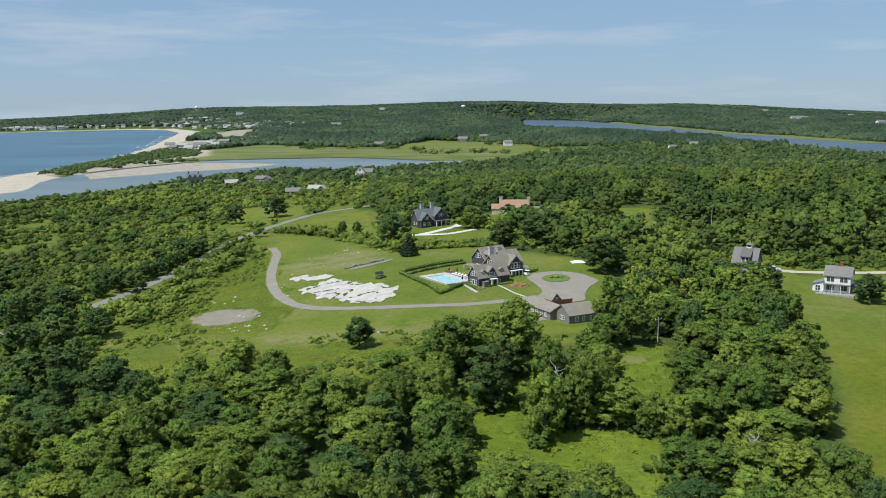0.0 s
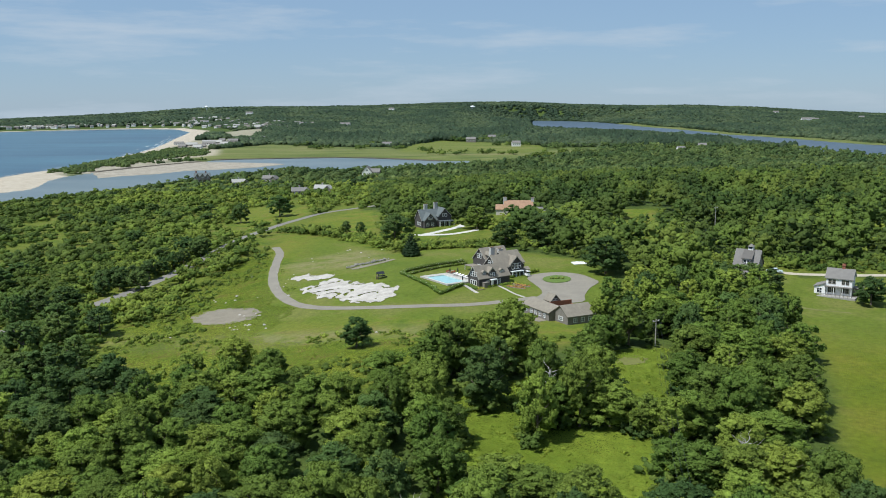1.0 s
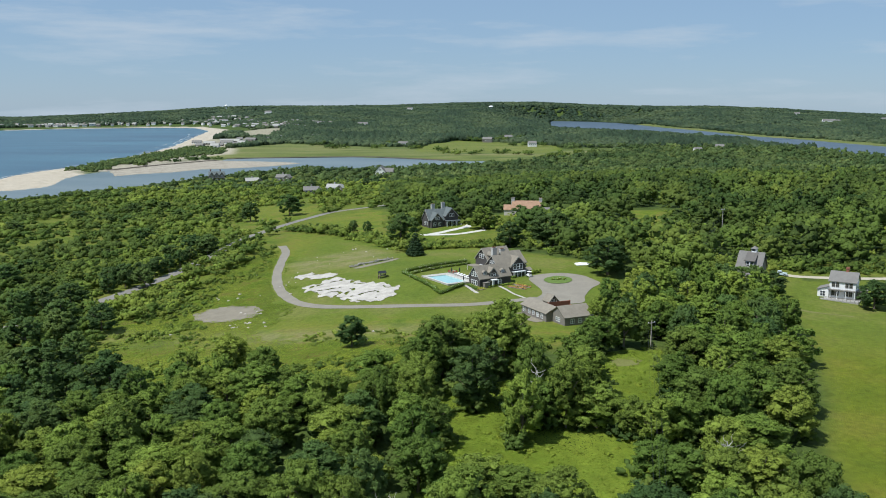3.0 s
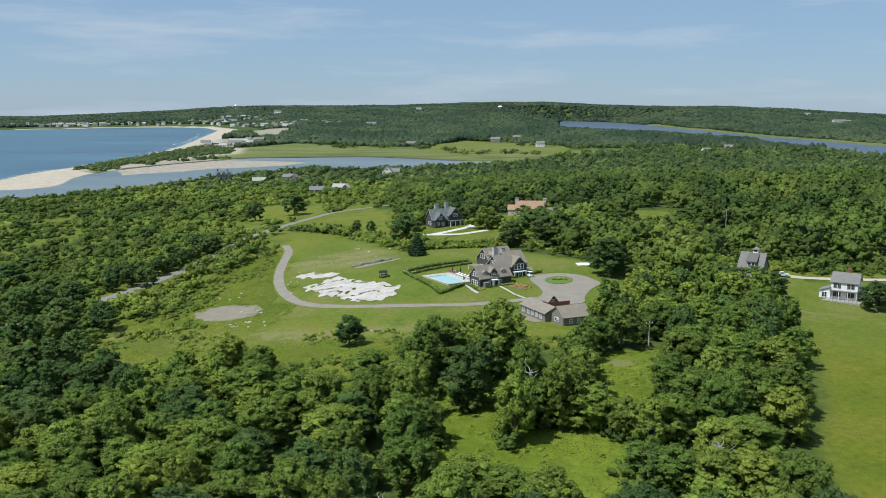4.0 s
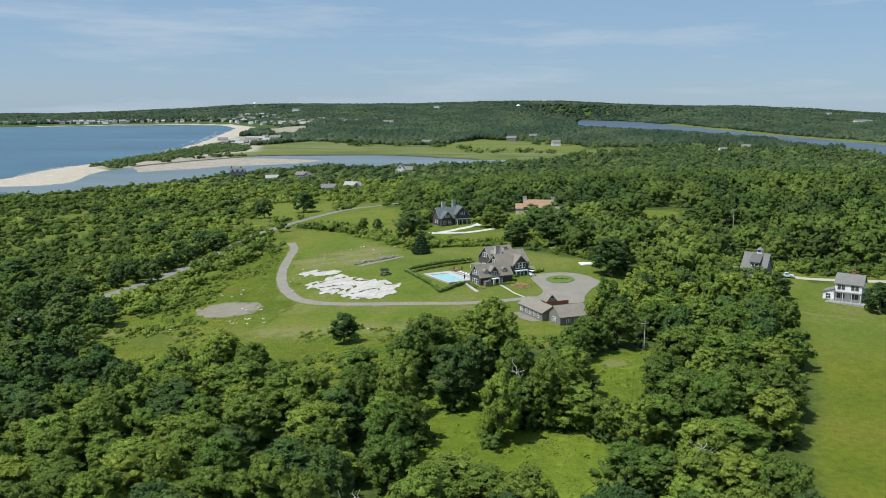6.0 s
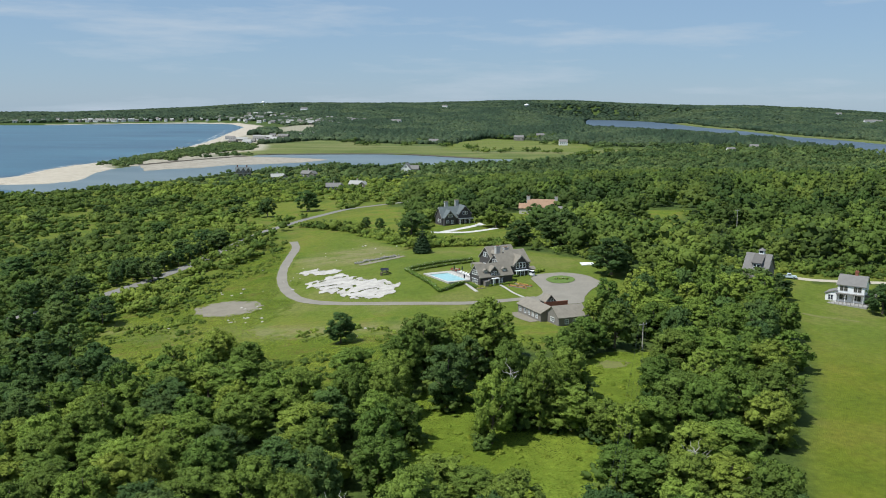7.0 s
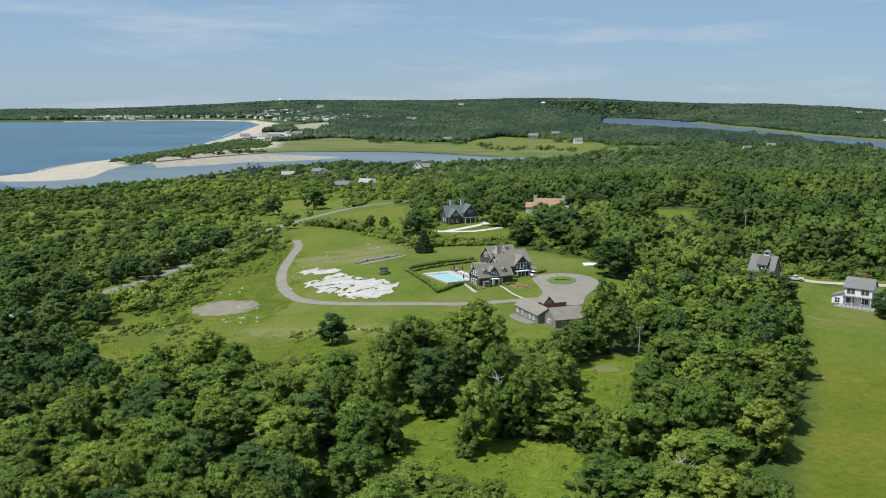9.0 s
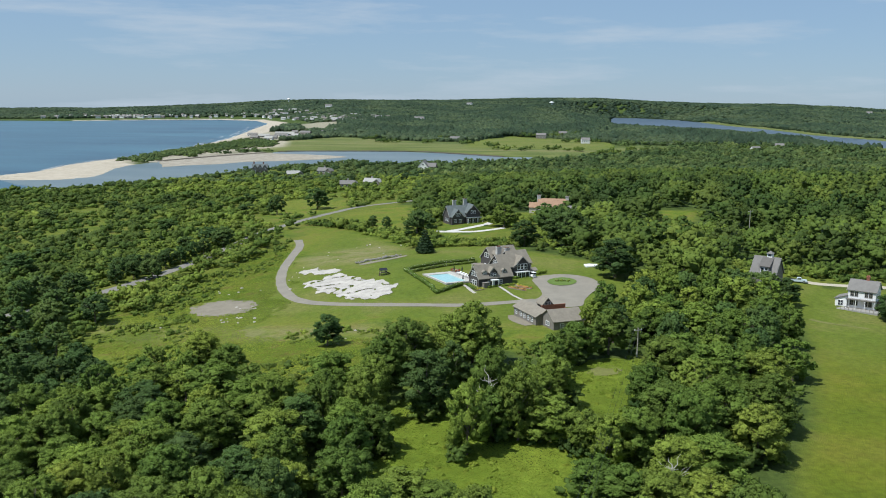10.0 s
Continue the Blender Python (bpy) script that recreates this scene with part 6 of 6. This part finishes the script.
def pickup():
    root = stand("pickup_truck", 115.0, 309.3, -14, "pale blue-white pickup truck parked by the cupola house", "pickup truck")
    side = [(-2.75, 0.45), (-2.75, 1.05), (-0.5, 1.08), (-0.4, 1.72), (0.75, 1.75), (1.35, 1.12), (2.6, 1.0), (2.75, 0.8), (2.75, 0.45)]
    v = [(a, -0.92, z) for a, z in side] + [(a, 0.92, z) for a, z in side]
    n = len(side)
    f = [list(range(n)), list(range(2 * n - 1, n - 1, -1))] + [(k, (k + 1) % n, n + (k + 1) % n, n + k)[::-1] for k in range(n)]
    body = finish("body", v, f, CARPAINT, root)
    part("bed", boxes((-2.6, -0.6, -0.78, 0.78, 1.06, 1.1)), BLACKCLOTH, root, "dark load bed")
    part("windscreen", boxes((0.95, 1.15, -0.8, 0.8, 1.28, 1.55)), GLASS, root)
    for s_ in (-1, 1):
        part("side_window", boxes((-0.3, 0.8, s_ * 0.925 - 0.01, s_ * 0.925 + 0.01, 1.2, 1.6)), GLASS, root)
        for a in (-1.75, 1.75):
            wheel(root, a, s_ * 0.85, 0.4, 0.26)
        part("headlight", boxes((2.74, 2.78, s_ * 0.7 - 0.15, s_ * 0.7 + 0.15, 0.72, 0.88)), GLASS, root)


golf_cart()
pickup()
TARPV = [(0, 0, 0.15), (2.6, 0.3, 0.2), (5.2, 0, 0.12), (0.2, 2.2, 0.2), (2.5, 2.4, 0.5), (5.0, 2.6, 0.2), (0.4, 4.8, 0.1), (2.8, 5.0, 0.2), (5.3, 4.6, 0.12)]
tarp = finish("tarpaulin", [(a, b, c + 0.2) for a, b, c in TARPV] + [(a, b, 0) for a, b, c in TARPV],
              [(0, 1, 4, 3), (1, 2, 5, 4), (3, 4, 7, 6), (4, 5, 8, 7), (0, 9, 10, 1), (1, 10, 11, 2), (2, 11, 14, 5), (5, 14, 17, 8), (0, 3, 12, 9), (3, 6, 15, 12)], WHITE)
tarp.matrix_world = pose(45.5, 318.5, float(land(47, 320)) - 0.1, 0, 0, 12)
tagged(tarp, "white tarpaulin spread over a pile on the lawn", "tarpaulin")


def conifer(x, y, h, r):
    rng = np.random.default_rng(9)
    root = stand("spruce_tree", x, y, 0, "dark green spruce with layered branches on the lawn", "tree")
    tv, tf = tube([(0, 0, -0.5), (0, 0, h * 0.5), (0, 0, h)], [0.28, 0.17, 0.02], 8)
    finish("trunk", tv, tf, BARK, root)
    cen, rad = [], []
    for k in range(9):
        z = h * (0.12 + 0.09 * k)
        ring = r * (1 - k / 9.5) * 0.8
        for j in range(max(3, 9 - k)):
            a = j * 6.283 / max(3, 9 - k) + k
            cen.append((math.cos(a) * ring * 0.75, math.sin(a) * ring * 0.75, z - 0.1 * ring))
            rad.append(0.5 + 0.34 * ring)
    cen, rad = np.array(cen), np.array(rad)
    v, q, _n = cards(rng, cen, rad, 2600, 0.36, 0.1, 0.55)
    iv, it = ICO[2]
    b = (iv[None] * (rad * 0.8)[:, None, None] * np.array([1, 1, 0.55]) + cen[:, None]).reshape(-1, 3)
    t = (it[None] + (np.arange(len(cen)) * len(iv))[:, None, None]).reshape(-1, 3) + len(v)
    ob = new("crown", arrays("crown", np.concatenate([v, b]), q, t, NEEDLES))
    ob.parent = root


conifer(-15.7, 353, 10.5, 4.2)


def utility_pole(x, y, h):
    root = stand("utility_pole", x, y, 30, "grey wooden utility pole above the trees", "utility pole", "utility poles")
    v, f = tube([(0, 0, -0.5), (0, 0, h)], [0.16, 0.11], 8)
    finish("pole", v, f, POLEWOOD, root)
    part("crossarm", boxes((-1.1, 1.1, -0.06, 0.06, h - 0.6, h - 0.45)), POLEWOOD, root)
    for a in (-0.95, 0, 0.95):
        part("insulator", boxes((a - 0.06, a + 0.06, -0.06, 0.06, h - 0.45, h - 0.2)), WHITE, root)
    return root.matrix_world @ Vector((0, 0, h - 0.3))


POLEWOOD = plain("weathered_pole", (0.42, 0.39, 0.34), 0.9)


def cable(a, b, sag, off):
    pts = []
    for k in range(13):
        t = k / 12
        p = a.lerp(b, t)
        pts.append((p.x + off, p.y, p.z - sag * 4 * t * (1 - t)))
    v, f = tube(pts, [0.018] * 13, 4)
    tagged(finish("power_cable", v, f, BLACKCLOTH), "thin dark overhead power cable between poles", "cable", "power cables")


# ---------------------------------------------------------------- far houses


def small_house(x, y, turn, w, d, h, wall, roof, label, group):
    root = stand("cottage", x, y, turn, label, "house", group)
    block(root, -w / 2, w / 2, -d / 2, d / 2, h, h + d * 0.38, "u", wall, roof, -1.5, 0.3, False)
    n = max(2, int(w / 3.5))
    for k in range(n):
        window(root, -w / 2 + w * (k + 0.5) / n, -d / 2, h * 0.62, 1.2, 1.5, "-v", 0)
    return root


PALEROOF = plain("pale_flat_roof", (0.34, 0.33, 0.30), 0.8)
COTTAGEWALL = plain("pale_cottage_wall", (0.72, 0.71, 0.68), 0.7, vary=0.08)
hr = np.random.default_rng(41)
FAR = [(106, 1497, 5, 14, 9, 6, 1), (34, 1673, -8, 18, 10, 6, 0), (75, 1727, 10, 15, 10, 8, 0), (-111, 1510, 0, 16, 8, 5, 1), (-96, 1525, 30, 10, 8, 4, 1), (-302, 1774, 10, 22, 10, 6, 1),
       (-228, 1744, 0, 12, 9, 6, 1), (-369, 1749, -12, 15, 9, 6, 1), (-384, 1705, 20, 14, 9, 5, 1), (278, 1520, 12, 14, 9, 4, 1), (396, 1422, -10, 13, 9, 4, 1), (336, 1318, 15, 12, 9, 4, 1), (1110, 2822, 0, 40, 12, 8, 1), (1140, 2830, 15, 16, 10, 7, 1)]


def inlet_house():
    root = stand("shingle_house", -239, 846, 18, "dark blue-grey shingled summer house with many gables", "house", "houses near the inlet")
    root.matrix_world = root.matrix_world @ Matrix.Diagonal((0.9, 0.9, 0.82, 1))
    block(root, -8, 8, -5, 5, 5.6, 10.0, "u", GREYSHINGLE, SLATE)
    for u in (-5.2, 0.0, 5.2):
        block(root, u - 2.2, u + 2.2, -6.2, 0.0, 6.4, 9.6, "v", GREYSHINGLE, SLATE)
        window(root, u, -6.2, 5.6, 1.6, 1.4, "-v", 1)
        window(root, u, -6.2, 2.2, 1.6, 1.6, "-v", 1)
    porch = part("porch_roof", boxes((-9.5, 9.5, -8.4, -6.2, 3.1, 3.35)), SLATE, root)
    for u in (-9.2, -4.6, 0.0, 4.6, 9.2):
        part("column", boxes((u - 0.15, u + 0.15, -8.3, -8.0, -1.0, 3.1)), WHITE, porch)
    chimney(root, -6.0, 2.0, 8.0, 12.4, 1.3, 1.0, BRICK)
    chimney(root, 4.0, 2.0, 8.0, 12.0, 1.3, 1.0, BRICK)


def gable_house():
    root = stand("cottage", -85, 893, -6, "white-trimmed cottage with a broad grey gable", "house", "houses near the inlet")
    block(root, -5.0, 5.0, -5, 6, 3.6, 9.2, "v", COTTAGEWALL, GREYROOF)
    block(root, 3.0, 12.0, -1, 6, 3.4, 6.8, "u", GREYSHINGLE, GREYROOF)
    window(root, 0, -5.0, 5.6, 2.0, 1.6, "-v", 1)
    for u in (-2.6, 2.6):
        window(root, u, -5.0, 2.2, 1.6, 1.6, "-v", 1)
    for u in (6.5, 9.5):
        window(root, u, -1.0, 2.0, 1.4, 1.4, "-v", 1)


def bungalow(x, y, turn, label, roof, tall):
    root = stand("cottage", x, y, turn, label, "house", "houses near the inlet")
    block(root, -7, 4, -3.5, 3.5, tall, tall + 2.6, "u", GREYSHINGLE, roof)
    block(root, 2.0, 7.5, -5.0, 2.5, tall, tall + 2.4, "v", GREYSHINGLE, roof)
    for u in (-5.0, -2.2, 0.6):
        window(root, u, -3.5, tall * 0.58, 1.3, 1.2, "-v", 1)
    window(root, 4.75, -5.0, tall * 0.58, 1.6, 1.2, "-v", 1)
    chimney(root, -1.0, 0.5, tall + 1.0, tall + 4.2, 1.0, 0.9)


inlet_house()
gable_house()
bungalow(-170, 828, -12, "low grey shingled house with a stone chimney", GREYROOF, 3.6)
bungalow(-192, 800, 20, "low grey cottage half hidden by bushes", PALEROOF, 2.8)
bungalow(-118, 690, 12, "low cottage with a grey roof among the trees", GREYROOF, 2.8)
bungalow(-104, 716, -10, "long low cottage with a pale roof among the trees", PALEROOF, 2.6)
for x, y, t_, w, d, h, white in FAR:
    small_house(x, y, t_, w, d, h, COTTAGEWALL if white else GREYSHINGLE, GREYROOF, "white cottage among the trees beyond the inlet" if white else "grey shingled house among the trees beyond the inlet", "cottages by the inlet")
# the shore village along the bay
BAY = resample([(-1500, 2590), (-1420, 2650), (-1330, 2720), (-1240, 2780), (-1140, 2850), (-1012, 2925), (-880, 2890), (-770, 2780), (-690, 2640), (-600, 2540), (-500, 2440), (-430, 2290)], 6.0)
for k in range(150):
    at = (k + float(hr.uniform(0, 1))) / 150
    at += 0.035 * math.sin(at * 19.0)
    q = BAY[int(np.clip(at, 0, 1) * (len(BAY) - 1))]
    rows_ = 3 if at < 0.45 else 7
    out = 8 + 38 * (k % rows_) + float(hr.uniform(0, 30))
    x, y = q[0] + out * 0.1 + float(hr.normal()) * 8, q[1] + out
    grand = float(hr.random()) ** 3
    small_house(x, y, float(hr.uniform(-35, 35)), float(hr.uniform(6, 11)) + 13 * grand, float(hr.uniform(6, 10)), float(hr.uniform(3.0, 5.5)) + 3.5 * grand, COTTAGEWALL if hr.random() < 0.68 else GREYSHINGLE,
                (GREYROOF, PALEROOF, GREYSHINGLE)[k % 3], "pale beach house in the shore village", "houses of the shore village")
for k in range(18):
    x, y = -470 + 3.5 * k + float(hr.normal()) * 26, 1500 + (k * 53) % 330
    if inside(PARK, x, y) < 8:
        continue
    small_house(x, y, float(hr.uniform(-20, 20)), float(hr.uniform(10, 24)), 9, float(hr.uniform(2.2, 3.0)), GREYSHINGLE if k % 3 else COTTAGEWALL, GREYROOF if k % 2 else PALEROOF,
                "low beach pavilion behind the dunes", "pavilions behind the beach")
for k in range(9):
    a = float(hr.uniform(-20, 26))
    r = float(hr.uniform(2200, 4200))
    x, y = r * math.sin(radians(a)), r * math.cos(radians(a))
    if free(x, y):
        small_house(x, y, float(hr.uniform(-25, 25)), float(hr.uniform(14, 30)), 12, float(hr.uniform(8, 12)), COTTAGEWALL, GREYROOF, "pale house showing above the far woods", "houses in the far woods")



def water_tower(x, y, height, radius):
    root = stand("water_tower", x, y, 0, "white water tower standing above the far woods", "water tower", "far water towers")
    v, f = tube([(0, 0, -2), (0, 0, height * 0.55)], [radius * 0.35, radius * 0.3], 12)
    finish("stem", v, f, WHITE, root)
    n = 7
    prof = [(math.sin(math.pi * (k + 0.25) / (n - 0.5)) * radius, height * 0.5 + height * 0.5 * k / (n - 1)) for k in range(n)]
    v, f = tube([(0, 0, z) for _, z in prof], [r for r, _ in prof], 16)
    finish("tank", v, f, WHITE, root, True)


water_tower(84, 3905, 22, 11)
water_tower(-1160, 4215, 26, 8)
p1, p2, p3 = utility_pole(52.4, 217.5, 7.0), utility_pole(30, 96, 11), utility_pole(116.7, 388.8, 12)
for off in (-0.9, 0, 0.9):
    cable(p1, p2, 1.8, off)
    cable(p1, p3, 3.0, off)


def dead_tree(x, y, h, turn):
    """A bleached bare tree among the green ones."""
    r_ = np.random.default_rng(int(abs(x) * 10))
    root = stand("dead_tree", x, y, turn, "bleached bare dead tree among the green crowns", "tree", "dead trees")
    v, f = tube([(0, 0, -0.5), (0.2, 0, h * 0.5), (0.0, 0.3, h)], [0.22, 0.15, 0.04], 7)
    finish("trunk", v, f, DEADWOOD, root)
    for k in range(16):
        a = k * 2.4 + float(r_.uniform(0, 0.8))
        z = h * float(r_.uniform(0.62, 0.92))
        e = float(r_.uniform(1.0, 2.8))
        up = float(r_.uniform(0.5, 1.3))
        p = [(0.1, 0.1, z), (math.cos(a) * e * 0.45, math.sin(a) * e * 0.45, z + up * 0.5), (math.cos(a + 0.4) * e * 0.8, math.sin(a + 0.4) * e * 0.8, z + up * e * 0.5), (math.cos(a + 0.2) * e, math.sin(a + 0.2) * e, z + up * e * 0.8)]
        v, f = tube(p, [0.07, 0.055, 0.035, 0.015], 5)
        finish("branch", v, f, DEADWOOD, root)


DEADWOOD = plain("bleached_wood", (0.42, 0.39, 0.34), 0.9)
dead_tree(19.8, 163.0, 11.0, 20)
dead_tree(48.8, 136.2, 8.0, 70)
dead_tree(-3.5, 116.6, 7.4, 140)

# breaking waves along the ocean beach
FOAM = plain("surf_foam", (0.46, 0.48, 0.48), 0.7, vary=0.2, scale=0.2)
SURF = [(-457, 840), (-472, 910), (-474, 976), (-468, 1033), (-466, 1107), (-483, 1244), (-499, 1402), (-526, 1559), (-570, 1753), (-637, 2038), (-692, 2284)]
line = resample(SURF, 6.0)
sr = np.random.default_rng(3)
for off, keep in ((-2.5, 0.7), (-9, 0.45), (-20, 0.15)):
    k = 0
    while k < len(line) - 12:
        n_ = int(sr.integers(5, 16))
        if sr.random() < keep:
            c = line[k:k + n_] + np.array([off, 0]) + sr.normal(size=(1, 2)) * 2
            w_ = 0.3 + 1.5 * np.sin(np.linspace(0.05, 3.1, len(c))) * sr.uniform(0.4, 1.2) * sr.uniform(0.5, 1.1, len(c))
            v = [(x - w, y, SEA + 0.10) for (x, y), w in zip(c, w_)] + [(x + w, y, SEA + 0.14) for (x, y), w in zip(c, w_)]
            m_ = len(c)
            f = [(q, m_ + q, m_ + q + 1, q + 1) for q in range(m_ - 1)]
            tagged(finish("surf", v, f, FOAM), "white line of surf along the beach", "surf", "lines of surf", "structure")
        k += n_ + int(sr.integers(1, 6))
